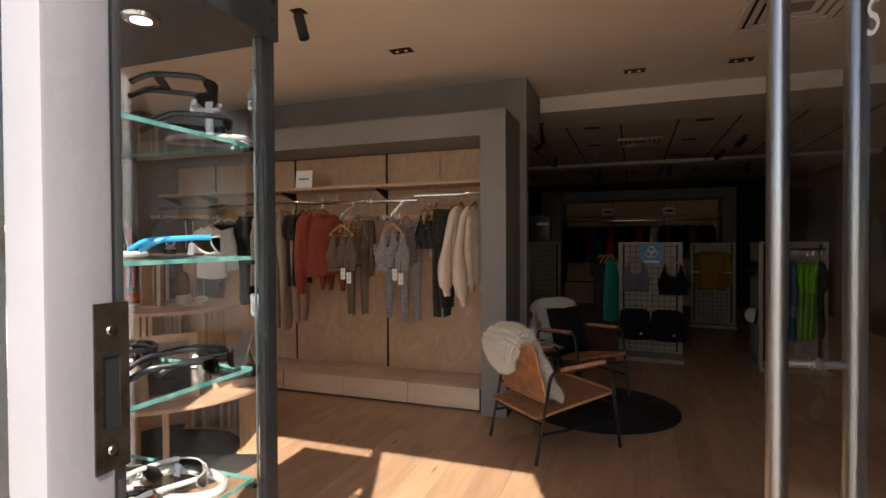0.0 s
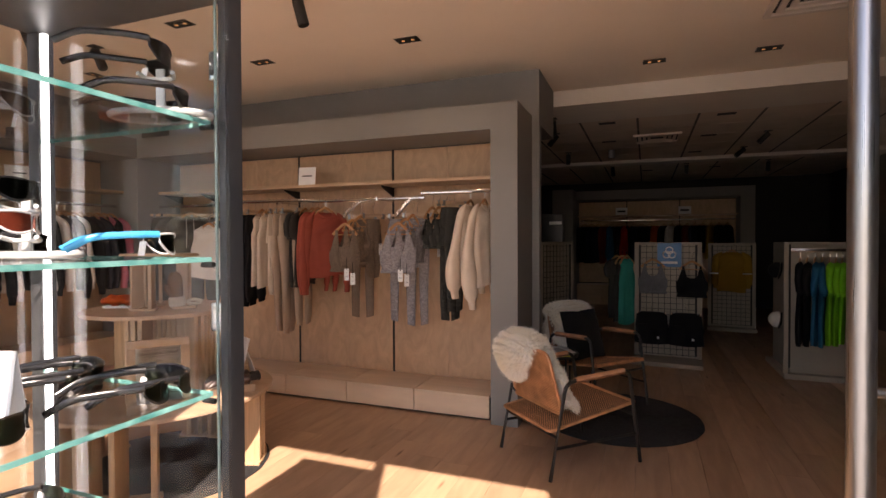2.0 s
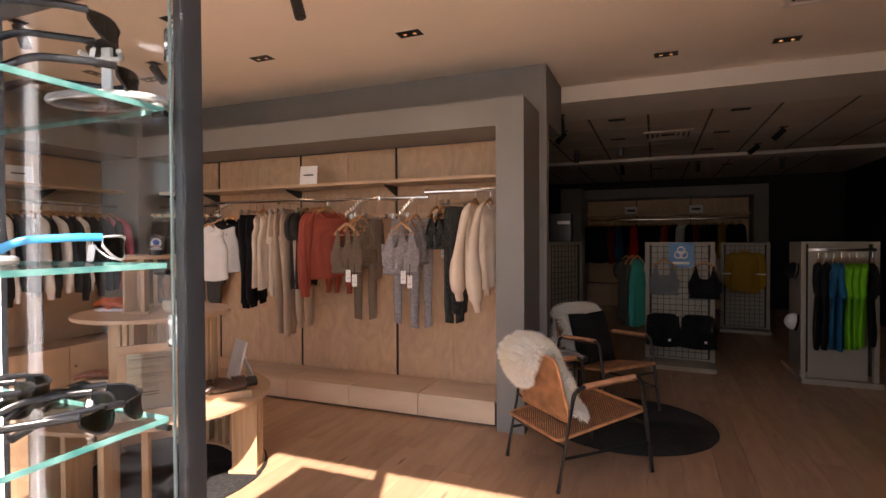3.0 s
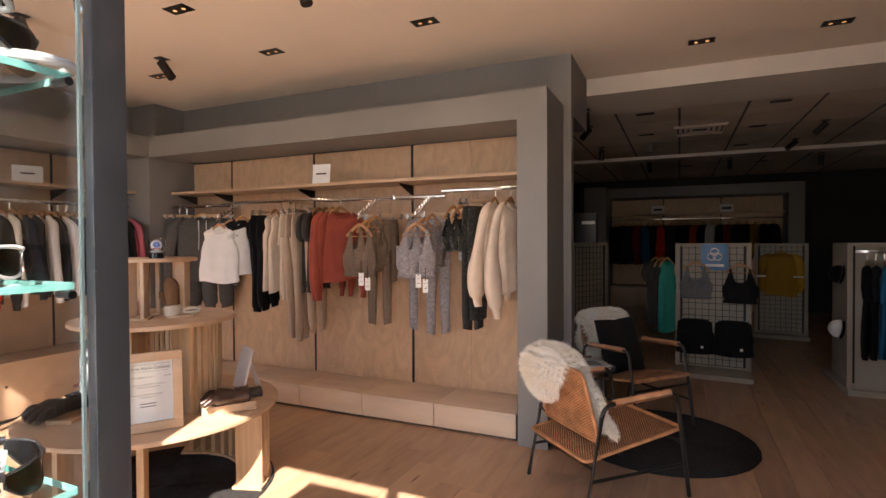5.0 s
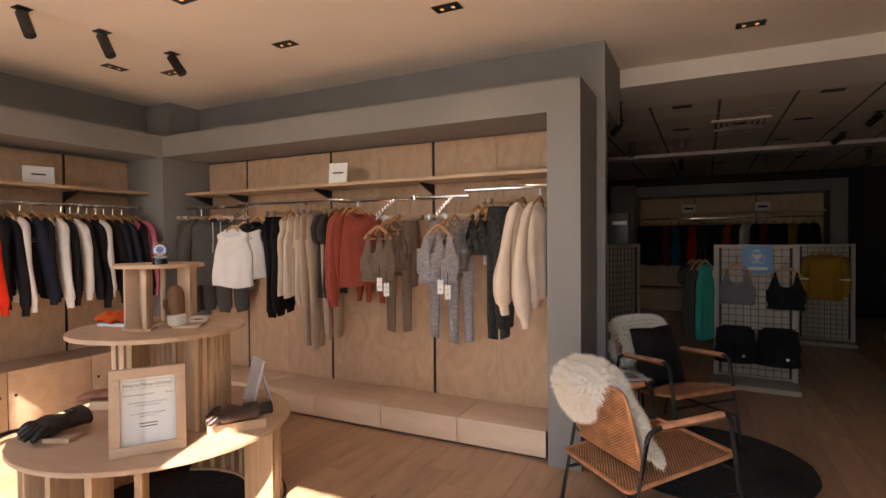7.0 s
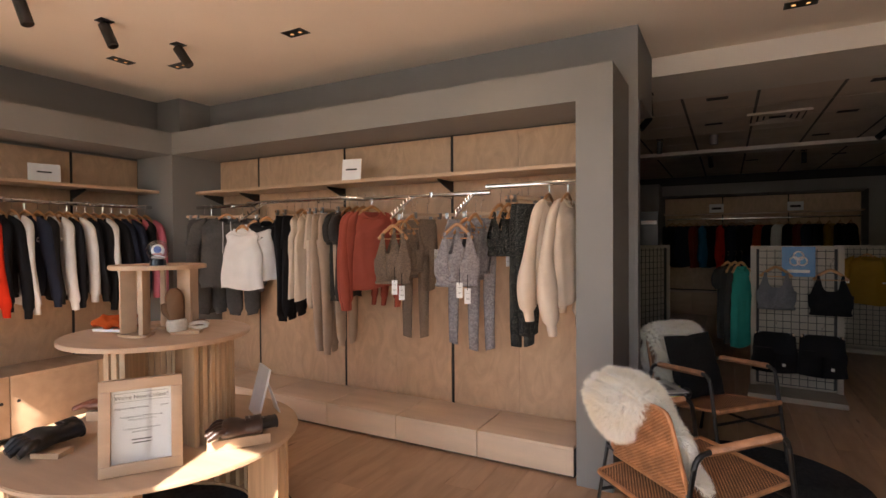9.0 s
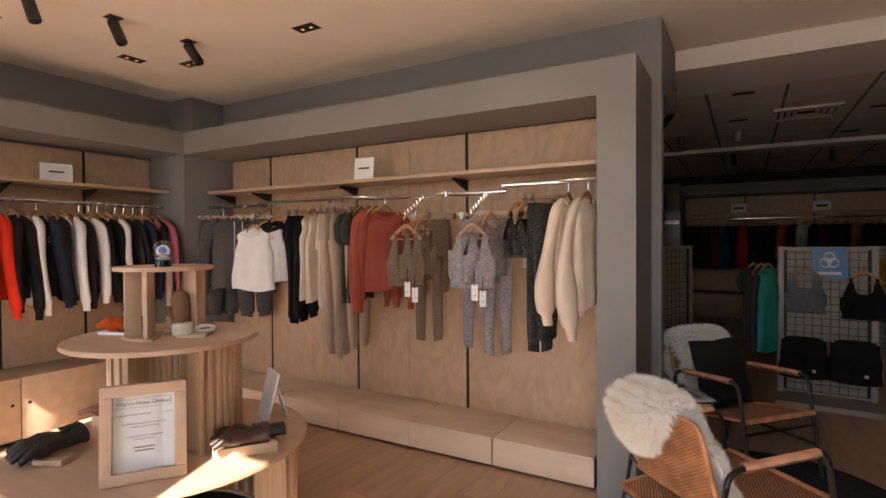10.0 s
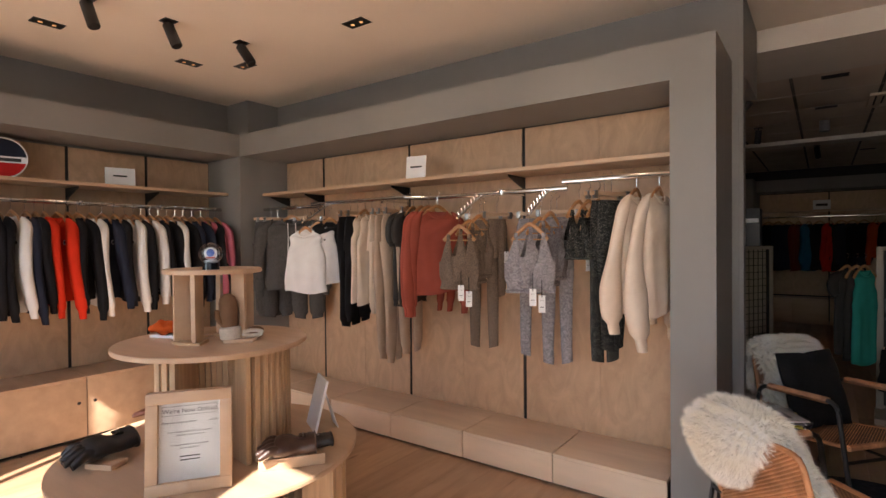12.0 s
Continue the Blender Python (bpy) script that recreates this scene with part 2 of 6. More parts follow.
# bay wall: a thick grey portal round a birch-lined recess
bm = bmesh.new()
box(bm, -0.205, 0.0, 0.0, 0.53, 0.0, 2.205)
box(bm, XL, 0.0, 0.0, 0.53, 2.205, 2.40)
solid("portal_1", bm, M_GREY, "matt grey painted portal framing the clothes bay", "portal")
solid("wall_north", boxed(-4.9, 0.03, 0.56, 0.654, 0, CEIL), M_GREY, "matt grey painted wall above the bay", "wall")
bm = boxed(0.0305, PIER, 0.56, 0.655, 0, CEIL)
box(bm, -0.3, PIER, 0.7005, 1.279, 2.34, CEIL - 0.001)
box(bm, 0.0305, PIER, 0.656, 0.7, 2.34, CEIL - 0.001)
solid("pier", bm, M_GREY, "matt grey painted pier at the bay's end, deeper under the ceiling", "wall")
solid("pilaster", boxed(-4.38, -4.04, 0.22, 0.56, 2.40, CEIL), M_GREY, "grey boxed-out corner under the ceiling", "wall")
solid("corner_post", boxed(-4.36, XL, 0.0, 0.56, 0, 2.40), M_GREY, "matt grey corner post between the two bays", "wall")
# left wall with its own portal and recess
solid("portal_2", boxed(-4.36, XL, YF + 0.35, 0.0, 2.205, 2.40), M_GREY, "matt grey painted fascia over the jacket bay", "portal")
solid("wall_west", boxed(-4.56, -4.38, YF, 0.56, 0, CEIL), M_GREY, "matt grey painted side wall", "wall")
solid("wall_west_pier", boxed(-4.36, XL, YF, YF + 0.35, 0, 2.40), M_GREY, "matt grey pier at the window end", "wall")
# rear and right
solid("wall_rear", boxed(-4.9, XR, YB - 0.1, YB + 0.1, 0, 2.72), M_DARKWALL, "dark wall at the back, its colour deepened for shade", "wall")
solid("wall_east", boxed(XR - 0.1, XR + 0.1, YF, YB, 0, CEIL), M_DARKWALL, "dark side wall of the shop, colour deepened for shade", "wall")
solid("wall_rear_west", boxed(-4.9, -4.7, 0.7, YB, 0, 2.72), M_DARKWALL, "dark wall of the rear room, colour deepened for shade", "wall")

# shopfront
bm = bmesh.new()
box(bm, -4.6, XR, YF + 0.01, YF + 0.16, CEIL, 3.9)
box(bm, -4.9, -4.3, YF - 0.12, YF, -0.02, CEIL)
# unseen piers, set where the sun patches indoors break off
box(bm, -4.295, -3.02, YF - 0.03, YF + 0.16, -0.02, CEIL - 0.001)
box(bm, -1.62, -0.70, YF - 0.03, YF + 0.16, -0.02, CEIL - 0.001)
# unseen wall added to narrow window_2 and dim the rear
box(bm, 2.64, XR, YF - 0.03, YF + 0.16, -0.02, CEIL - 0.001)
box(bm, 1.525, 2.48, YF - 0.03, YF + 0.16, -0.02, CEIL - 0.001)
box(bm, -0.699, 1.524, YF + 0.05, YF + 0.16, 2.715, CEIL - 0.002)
solid("wall_south", bm, M_WHITE, "white painted shopfront surround, its unseen piers shaping the sunlight", "wall")
ground = solid("ground", boxed(-60, 60, -60, YF - 0.03, -0.2, -0.02), M_PAVE, "grey paved pavement outside the shop", "pavement")


def plank(w, l):
    bm = bmesh.new()
    box(bm, 0, l, 0, w, -0.013, 0, 0.0)
    for v in bm.verts:
        if v.co.z > -0.001:
            v.co.x += 0.0006 if v.co.x < l / 2 else -0.0006
            v.co.y += 0.0006 if v.co.y < w / 2 else -0.0006
    return bm


# planks run along y, laid in staggered rows
rng = random.Random(4)
PL = {}
row, x = 0, -4.88
while x < XR - 0.1:
    w = 0.19
    y = YF - 0.02 - rng.random() * 1.6
    while y < YB:
        l = 2.15
        a, b = max(y, YF - 0.02), min(y + l, YB)
        if b - a > 0.05:
            key = round(b - a, 2)
            if key not in PL:
                me = finish(plank(w - 0.0003, key - 0.0003), False)
                me.materials.append(M_OAK)
                PL[key] = me
            o = new("plank", PL[key])
            o.parent = floor
            o.matrix_world = pose(x + w, a, 0, 0, 0, 90)
        y += l
    x += w
    row += 1

# ---- clothes bay, right-hand wall ----
SLOTS = (-3.312, -2.291, -1.267)
panels = thing("wall_panelling", Matrix(), "pale birch plywood panels with black slots between", "wall panel", kind="structure")
edges = [XL - 0.01, *SLOTS, -0.206]
for a, b in zip(edges, edges[1:]):
    x0, x1 = a + 0.012, b - 0.012
    cuts = [x0, x1] if x1 - x0 < 0.7 else [x0, (x0 + x1) / 2, x1]
    for c, d in zip(cuts, cuts[1:]):
        part("panel", boxed(c + 0.0008, d - 0.0008, 0.512, 0.53, 0.178, 2.197, 0.0015), M_BIRCH, panels)
for s in SLOTS:
    ch = boxed(s - 0.0115, s + 0.0115, 0.518, 0.535, 0.178, 2.203)
    for k in range(38):
        box(ch, s - 0.003, s + 0.003, 0.5165, 0.519, 0.25 + k * 0.05, 0.275 + k * 0.05)
    part("slot_channel", ch, M_SLOT_AND_SHADE, panels, "black slotted upright")
part("slot_channel", boxed(XL - 0.008, XL + 0.004, 0.518, 0.535, 0.178, 2.203), M_SLOT_AND_SHADE, panels)
solid("recess_back", boxed(XL, -0.206, 0.532, 0.556, 0, 2.20), M_SLOT_AND_SHADE, "black backing behind the plywood panels", "wall")


def bracket(bm, m, depth, drop):
    """A tapered shelf bracket: long towards -y."""
    slab(bm, [(0.0, 0.0), (-depth, 0.0), (-depth, -0.012), (0.0, -drop)], -0.004, 0.004, m)
    return bm


def shelf_with(name, x0, x1, ys, m, z, slots, label):
    sh = thing(name, m, label, "shelf")
    part("board", boxed(x0, x1, ys, 0.508, z, z + 0.024, 0.002), M_BIRCH_TOP, sh)
    for s in slots:
        bm = bmesh.new()
        bracket(bm, Matrix.Translation((s, 0.515, z)) @ Matrix(((0, 0, 1, 0), (1, 0, 0, 0), (0, 1, 0, 0), (0, 0, 0, 1))), 0.22, 0.085)
        part("bracket", bm, M_BLACK, sh, "black steel shelf bracket", smooth=False)
    return sh


shelf_with("wall_shelf", -3.78, -0.208, 0.19, Matrix(), 1.86, (-3.80, *SLOTS), "long birch plywood shelf on black brackets")

# bench of drawers under the bay
for a, b in ((-3.38, -2.745), (-2.742, -2.117), (-2.115, -1.492), (-1.49, -0.866), (-0.862, -0.235)):
    be = thing("bench", pose((a + b) / 2, 0, 0), "low birch plywood bench drawer unit", "bench", "bench drawers")
    h = (b - a) / 2
    # black body paints the shadow line under the fronts and between units
    part("body", boxed(-h + 0.002, h - 0.002, 0.081, 0.51, 0.005, 0.170), M_SLOT_AND_SHADE, be)
    part("drawer_front", boxed(-h + 0.002, h - 0.002, 0.060, 0.080, 0.018, 0.170, 0.002), M_BENCH, be)
    part("top", boxed(-h + 0.003, h - 0.003, 0.058, 0.511, 0.171, 0.190, 0.002), M_BENCH, be)
be = thing("bench", pose(0, 0, 0), "low birch plywood bench end unit", "bench", "bench drawers")
part("body", boxed(XL + 0.005, -3.383, 0.081, 0.51, 0.005, 0.170), M_SLOT_AND_SHADE, be)
part("front", boxed(XL + 0.005, -3.383, 0.060, 0.080, 0.018, 0.170, 0.002), M_BENCH, be)
part("top", boxed(XL + 0.004, -3.382, 0.058, 0.511, 0.171, 0.190, 0.002), M_BENCH, be)

# ---- jacket bay, left-hand wall: local x runs along world y ----
LW = Matrix(((0, -1, 0, XL), (1, 0, 0, 0), (0, 0, 1, 0), (0, 0, 0, 1)))
LSLOTS = (0.005, -0.575, -1.165, -2.19, -3.2)
lp = thing("wall_panelling", Matrix(), "pale birch plywood panels behind the jackets", "wall panel", kind="structure")
for a, b in zip(LSLOTS, LSLOTS[1:]):
    part("panel", boxed(-4.365, -4.35, b + 0.012, a - 0.012, 0.45, 2.185, 0.0015), M_BIRCH, lp)
for s in LSLOTS:
    part("slot_channel", boxed(-4.372, -4.357, s - 0.0115, s + 0.0115, 0.45, 2.19), M_SLOT_AND_SHADE, lp, "black slotted upright")
shelf_with("wall_shelf", -3.2, 0.0, 0.19, LW, 1.865, LSLOTS[:4], "long birch plywood shelf over the jackets")
for a, b in ((-0.02, -0.605), (-0.608, -1.20), (-1.203, -2.0), (-2.003, -2.8)):
    c = thing("low_cabinet", pose(-4.35, (a + b) / 2, 0), "low birch plywood cabinet with finger holes", "cabinet", "low cabinets")
    h = (a - b) / 2
    # black body paints the shade in the gaps round the door
    part("body", boxed(0.0, 0.40, -h + 0.002, h - 0.002, 0.012, 0.445), M_SLOT_AND_SHADE, c)
    d = part("door", boxed(0.402, 0.42, -h + 0.002, h - 0.002, 0.03, 0.445, 0.002), M_BIRCH_TOP, c)
    part("top", boxed(0.0, 0.422, -h + 0.001, h - 0.001, 0.446, 0.466, 0.002), M_BIRCH_TOP, c)
    for k in ((-1,) if a > -0.7 else (1,)):
        # flat black disc for the shade inside a finger hole
        part("finger_hole", cyl(bmesh.new(), (0.4195, k * (h - 0.05), 0.28), (0.4212, k * (h - 0.05), 0.28), 0.012, seg=16), M_SLOT_AND_SHADE, d)

# ---- three-tier display table ----
TX, TY = -1.90, -1.40
table = thing("display_table", pose(TX, TY, 0), "round three-tier birch display table with slatted supports", "table")


def disc(r, z, t, seg=72):
    bm = bmesh.new()
    bmesh.ops.create_cone(bm, cap_ends=True, segments=seg, radius1=r, radius2=r, depth=t, matrix=pose(0, 0, z - t / 2))
    es = [e for e in bm.edges if len(e.link_faces) == 2 and e.calc_face_angle() > 1]
    bmesh.ops.bevel(bm, geom=es, offset=0.004, segments=2, affect="EDGES")
    return bm


def fin(r0, r1, z0, z1, w, ang):
    bm = boxed(r0, r1, -w / 2, w / 2, z0, z1, 0.002)
    bmesh.ops.transform(bm, matrix=pose(0, 0, 0, 0, 0, ang), verts=bm.verts)
    return bm


part("lower_top", disc(0.65, 0.478, 0.022), M_BIRCH_TOP, table)
part("middle_top", disc(0.418, 0.974, 0.022), M_BIRCH_TOP, table)
part("upper_top", disc(0.215, 1.305, 0.020), M_BIRCH_TOP, table)


def arc_base(r0, r1, a0, a1, z0, z1):
    n = 14
    p = [(math.cos(radians(a0 + (a1 - a0) * i / n)) * r1, math.sin(radians(a0 + (a1 - a0) * i / n)) * r1) for i in range(n + 1)]
    q = [(math.cos(radians(a0 + (a1 - a0) * i / n)) * r0, math.sin(radians(a0 + (a1 - a0) * i / n)) * r0) for i in range(n + 1)]
    return slab(bmesh.new(), p + q[::-1], z0, z1)


part("base_arc", arc_base(0.44, 0.61, 18, 126, 0.0, 0.025), M_PINE, table, smooth=False)
part("base_arc", arc_base(0.44, 0.61, -196, -40, 0.0, 0.025), M_PINE, table, smooth=False)
for a in [23 + 9.5 * k for k in range(11)] + [-44 - 18.4 * k for k in range(9)]:
    part("fin", fin(0.45, 0.60, 0.0255, 0.4555, 0.03, a), M_PINE, table)
for a in [-58, -64, -70] + [-8 + 7.5 * k for k in range(10)] + [115 + 9 * k for k in range(9)]:
    part("fin", fin(0.17, 0.34, 0.4785, 0.9515, 0.024, a), M_PINE, table)
for c0 in (15, 135, 255):
    part("base_arc", arc_base(0.07, 0.18, c0 - 6, c0 + 56, 0.9745, 0.986), M_PINE, table, smooth=False)
    for k in range(2):
        part("fin", fin(0.105, 0.175, 0.9865, 1.2845, 0.02, c0 + 4 + k * 42), M_BIRCH_TOP, table)


def rug(name, x, y, r, label):
    t = thing(name, pose(x, y, 0), label, "rug")
    bm = bmesh.new()
    n = int(r / 0.012)
    prof = []
    for i in range(n):
        for f, h in ((0.0, 0.006), (0.25, 0.0105), (0.6, 0.0115), (0.9, 0.007)):
            prof.append(((i + f) * r / n + 0.002, h))
    prof.append((r, 0.001))
    seg = 90
    rings = [[bm.verts.new((pr * math.cos(2 * math.pi * j / seg) * (1 + 0.004 * math.sin(5 * j)), pr * math.sin(2 * math.pi * j / seg), h)) for j in range(seg)] for pr, h in prof]
    for A, B in zip(rings, rings[1:]):
        for j in range(seg):
            bm.faces.new((A[j], A[(j + 1) % seg], B[(j + 1) % seg], B[j]))
    part("braid", bm, M_RUG, t)
    return t


rug("round_rug", 0.66, 0.52, 0.62, "round dark charcoal braided jute rug under two chairs")
rug("round_rug", TX + 0.03, TY + 0.02, 0.59, "round dark charcoal braided jute rug under the table")


# ---- ceiling lamps ----
M_BULB = glow("warm_bulb", (1.0, 0.52, 0.20), 0.25)
M_LED = glow("led_strip", (0.93, 0.97, 1.0), 2.4)
M_LAMPW = glow("cool_bulb", (0.95, 0.97, 1.0), 2.0)


def downlight(x, y, z, along_y, lit=True):
    d = thing("downlight", pose(x, y, z, 0, 0, 90 if along_y else 0), "black recessed twin downlight in the ceiling", "ceiling light", "downlights")
    bm = bmesh.new()
    for a in ((-0.085, 0.085, -0.048, -0.040), (-0.085, 0.085, 0.040, 0.048), (-0.085, -0.077, -0.04, 0.04), (0.077, 0.085, -0.04, 0.04)):
        box(bm, *a, -0.004, -0.0005)
    part("frame", bm, M_BLACK, d, smooth=False)
    part("recess", boxed(-0.0768, 0.0768, -0.0398, 0.0398, -0.0035, -0.001), M_SLOT_AND_SHADE, d)
    for k in (-0.036, 0.036):
        part("bulb", cyl(bmesh.new(), (k, 0.004, -0.0045), (k, 0.004, -0.0037), 0.0125, seg=16), M_BULB if lit else M_BLACK, d, "warm glowing bulb" if lit else "")
    return d


for x, y, s in ((-0.69, -0.40, 0), (0.933, 0.715, 0), (-1.945, -0.405, 0), (-3.47, -0.655, 1), (1.72, 0.73, 0), (-1.946, -1.19, 0), (-3.19, -0.365, 0), (-3.46, -1.55, 1)):
    downlight(x, y, CEIL, s)
for x, y in ((0.48, 2.2), (1.63, 2.2), (0.43, 3.31), (1.58, 3.33), (1.53, 4.58), (0.9, 6.47), (1.98, 6.38)):
    downlight(x, y, 2.648, 0, False)
# the lamps' light: few, wide, warm
for x, y in ((-0.69, -0.40), (-1.945, -0.405), (-3.3, -0.9)):
    la = new("downlight_beam", bpy.data.lights.new("downlight_beam", "SPOT"))
    la.data.energy, la.data.color, la.data.spot_size, la.data.spot_blend, la.data.shadow_soft_size = 2, (1.0, 0.74, 0.48), radians(100), 0.8, 0.05
    la.location = (x, y, CEIL - 0.02)


def spot_head(x, y, z, tilt, turn, name="spotlight"):
    d = thing("spotlight", pose(x, y, z), "black cylindrical spotlight on a ceiling plate", "ceiling light", "spotlights")
    part("plate", boxed(-0.04, 0.04, -0.04, 0.04, -0.006, -0.0005, 0.001), M_BLACK, d)
    part("stem", cyl(bmesh.new(), (0, 0, -0.006), (0, 0, -0.035), 0.008), M_BLACK, d)
    h = bmesh.new()
    cyl(h, (0, 0, 0.01), (0, 0, -0.135), 0.0325, seg=24)
    cyl(h, (0, 0, -0.135), (0, 0, -0.14), 0.0325, 0.028, seg=24)
    bmesh.ops.transform(h, matrix=Matrix.Translation((0, 0, -0.035)) @ pose(0, 0, 0, tilt, 0, turn), verts=h.verts)
    part("head", h, M_BLACK, d)


for x, y, a, b in ((-2.84, -1.12, 24, -64), (-2.80, -0.65, 34, -64), (-1.0, -1.23, 14, -64), (-2.9, -1.54, 20, -64)):
    spot_head(x, y, CEIL, a, b)
for x, y, a, b in ((-0.12, 2.55, 40, 120), (-0.17, 3.98, 10, 30), (0.34, 5.7, 20, 200), (1.5, 5.8, 5, 0), (2.12, 4.4, 50, 100), (2.2, 3.3, 45, 80), (2.68, 5.85, 10, 0), (-0.03, 1.75, 30, 0)):
    spot_head(x, y, 2.648 if y != 1.75 else 2.645, a, b)


def vent(x, y, z, s, m, label):
    v = thing("ceiling_vent", pose(x, y, z), label, "vent")
    bm = bmesh.new()
    for i in range(4):
        a, b = s * (1 - i * 0.2), s * (1 - i * 0.2) - 0.035
        for q in ((-a, a, -a, -b), (-a, a, b, a), (-a, -b, -b, b), (b, a, -b, b)):
            box(bm, *q, -0.022 + 0.004 * i, -0.001)
    part("frame", bm, m, v, smooth=False)
    # black plate for the shade behind the louvres
    part("core", boxed(-s * 0.98, s * 0.98, -s * 0.98, s * 0.98, -0.003, -0.0005), M_SLOT_AND_SHADE, v)


vent(1.86, -0.22, CEIL, 0.30, M_BEAM, "square off-white ceiling air vent with louvres")
vent(1.0, 3.25, 2.648, 0.27, M_TILE, "square ceiling air vent in the rear")
sm = thing("smoke_detector", pose(0.42, 4.0, 2.648), "white cylindrical smoke detector on the ceiling", "detector")
part("body", cyl(bmesh.new(), (0, 0, -0.0005), (0, 0, -0.11), 0.045, seg=20), M_WHITE, sm)

# ---- shopfront: jambs, door, panes ----
frame_1 = thing("window_1", Matrix(), "large shop window in a white timber frame", "window", kind="structure")
bm = boxed(0.398, 0.45, YF - 0.045, YF + 0.02, -0.02, CEIL + 0.0, 0.004)
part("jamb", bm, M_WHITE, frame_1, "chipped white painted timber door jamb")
part("jamb_edge", boxed(0.40, 0.447, YF + 0.0205, YF + 0.034, -0.02, CEIL, 0.002), M_FRAME, frame_1, "dark grey metal edge")
for a, b in ((-4.29, -1.625), (-0.815, 0.397)):
    part("pane", boxed(a, b, YF - 0.004, YF + 0.004, 0.0, CEIL), M_GLASS, frame_1).visible_shadow = False
for x in (-2.87,):
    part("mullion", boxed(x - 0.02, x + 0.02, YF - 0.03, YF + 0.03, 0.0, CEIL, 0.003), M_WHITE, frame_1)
for a, b in ((-4.29, -1.625), (-0.815, 0.397)):
    part("sill", boxed(a, b, YF - 0.03, YF + 0.0, -0.02, -0.002, 0.003), M_WHITE, frame_1)
sp = thing("strike_plate", pose(0.4505, YF + 0.012, 1.237), "worn brown metal lock strike plate with screws", "lock plate")
bm = bmesh.new()
rings = []
for x in (0.0, 0.002):
    rings.append([bm.verts.new((x, y, z)) for y, z in ((-0.014, -0.082), (0.022, -0.082), (0.022, 0.082), (-0.014, 0.082))])
    rings.append([bm.verts.new((x, y, z)) for y, z in ((-0.006, -0.040), (0.012, -0.040), (0.012, 0.030), (-0.006, 0.030))])
for k in range(4):
    n = (k + 1) % 4
    for a, b in ((0, 1), (2, 3), (0, 2), (1, 3)):
        bm.faces.new((rings[a][k], rings[a][n], rings[b][n], rings[b][k]))
M_PLATE = mat("worn_brass_brown", (0.11, 0.085, 0.065), 0.4, metal=0.8, var=0.3, scale=30, bump=0.2)
part("plate", bm, M_PLATE, sp, smooth=False)
# black plate for the shade inside the latch opening
part("latch_hole", boxed(-0.0004, 0.0006, -0.006, 0.012, -0.040, 0.030), M_SLOT_AND_SHADE, sp)
for z in (0.055, -0.062):
    part("screw", cyl(bmesh.new(), (0.002, 0.003, z), (0.0035, 0.003, z), 0.005, 0.004), M_STEEL, sp)
# unseen slit, known only by its sun patch, narrowed to dim the rear
frame_2 = thing("window_2", Matrix(), "unseen window slit beside the door, narrowed to dim the rear", "window", kind="structure")
part("jamb", boxed(1.46, 1.52, YF - 0.045, YF + 0.02, -0.02, CEIL, 0.004), M_WHITE, frame_2)
part("pane", boxed(2.485, 2.635, YF - 0.004, YF + 0.004, 0.0, CEIL), M_GLASS, frame_2).visible_shadow = False
part("sill", boxed(2.485, 2.635, YF - 0.03, YF + 0.0, -0.02, -0.002, 0.003), M_WHITE, frame_2)

DOOR = pose(1.409, -3.534, 0, 0, 0, 98.0)
door = thing("door_1", DOOR, "open frameless glass door with long steel pull bars", "door", kind="structure")
leaf = part("leaf", boxed(0.0, 1.04, -0.006, 0.006, 0.012, 2.35, 0.001), M_GLASS, door, "clear toughened glass leaf")
leaf.visible_shadow = False
part("leaf_edge", boxed(1.0402, 1.0425, -0.005, 0.005, 0.012, 2.35), mat("pale_glass_edge", (0.20, 0.25, 0.24), 0.3, var=0.1, scale=20), door)
part("bottom_rail", boxed(0.0, 1.04, -0.014, 0.014, 0.006, 0.10, 0.002), M_STEEL, door, "brushed steel bottom rail")
for side in (1, -1):
    bar = part("pull_bar", tube(bmesh.new(), [(0.877, side * 0.0725, 0.55), (0.877, side * 0.0725, 0.56), (0.877, side * 0.0725, 2.1), (0.877, side * 0.0725, 2.11)], [0.019, 0.0215, 0.0215, 0.019], seg=24), M_STEEL, door, "long tubular brushed steel pull bar")
    for z in (1.115, 1.95):
        bm = cyl(bmesh.new(), (0.877, side * 0.0065, z), (0.877, side * 0.054, z), 0.0095, seg=16)
        cyl(bm, (0.877, side * 0.0065, z), (0.877, side * 0.012, z), 0.014, seg=16)
        part("standoff", bm, M_STEEL, door)


def words(name, text, size, m, material, parent=None, align="CENTER", depth=0.0004):
    c = bpy.data.curves.new("text", "FONT")
    c.body, c.size, c.align_x, c.align_y, c.extrude, c.resolution_u = text, size, align, "CENTER", depth, 3
    o = bpy.data.objects.new("text", c)
    me = bpy.data.meshes.new_from_object(o)
    bpy.data.objects.remove(o)
    me.materials.append(material)
    t = new(name, me)
    t.parent = parent
    t.matrix_local = m
    return t


M_LETTER = mat("frosted_letter", (0.75, 0.75, 0.75), 0.6, var=0.05, scale=20)
M_INK = mat("printed_ink", (0.03, 0.03, 0.03), 0.7, var=0.1, scale=40)
M_PAPER = mat("white_paper", (0.82, 0.82, 0.82), 0.75, var=0.03, scale=15, bump=0.05)
words("letter", "S", 0.090, Matrix.Translation((0.666, 0.0068, 1.75)) @ pose(0, 0, 0, 90, 0, 180), M_LETTER, door)

# ---- glass display tower by the door ----
VX0, VX1, VY0, VY1 = -0.35, 0.20, -3.565, -2.995
vit = thing("display_cabinet", Matrix(), "tall glass display cabinet with dark grey frame and lit shelves", "cabinet")
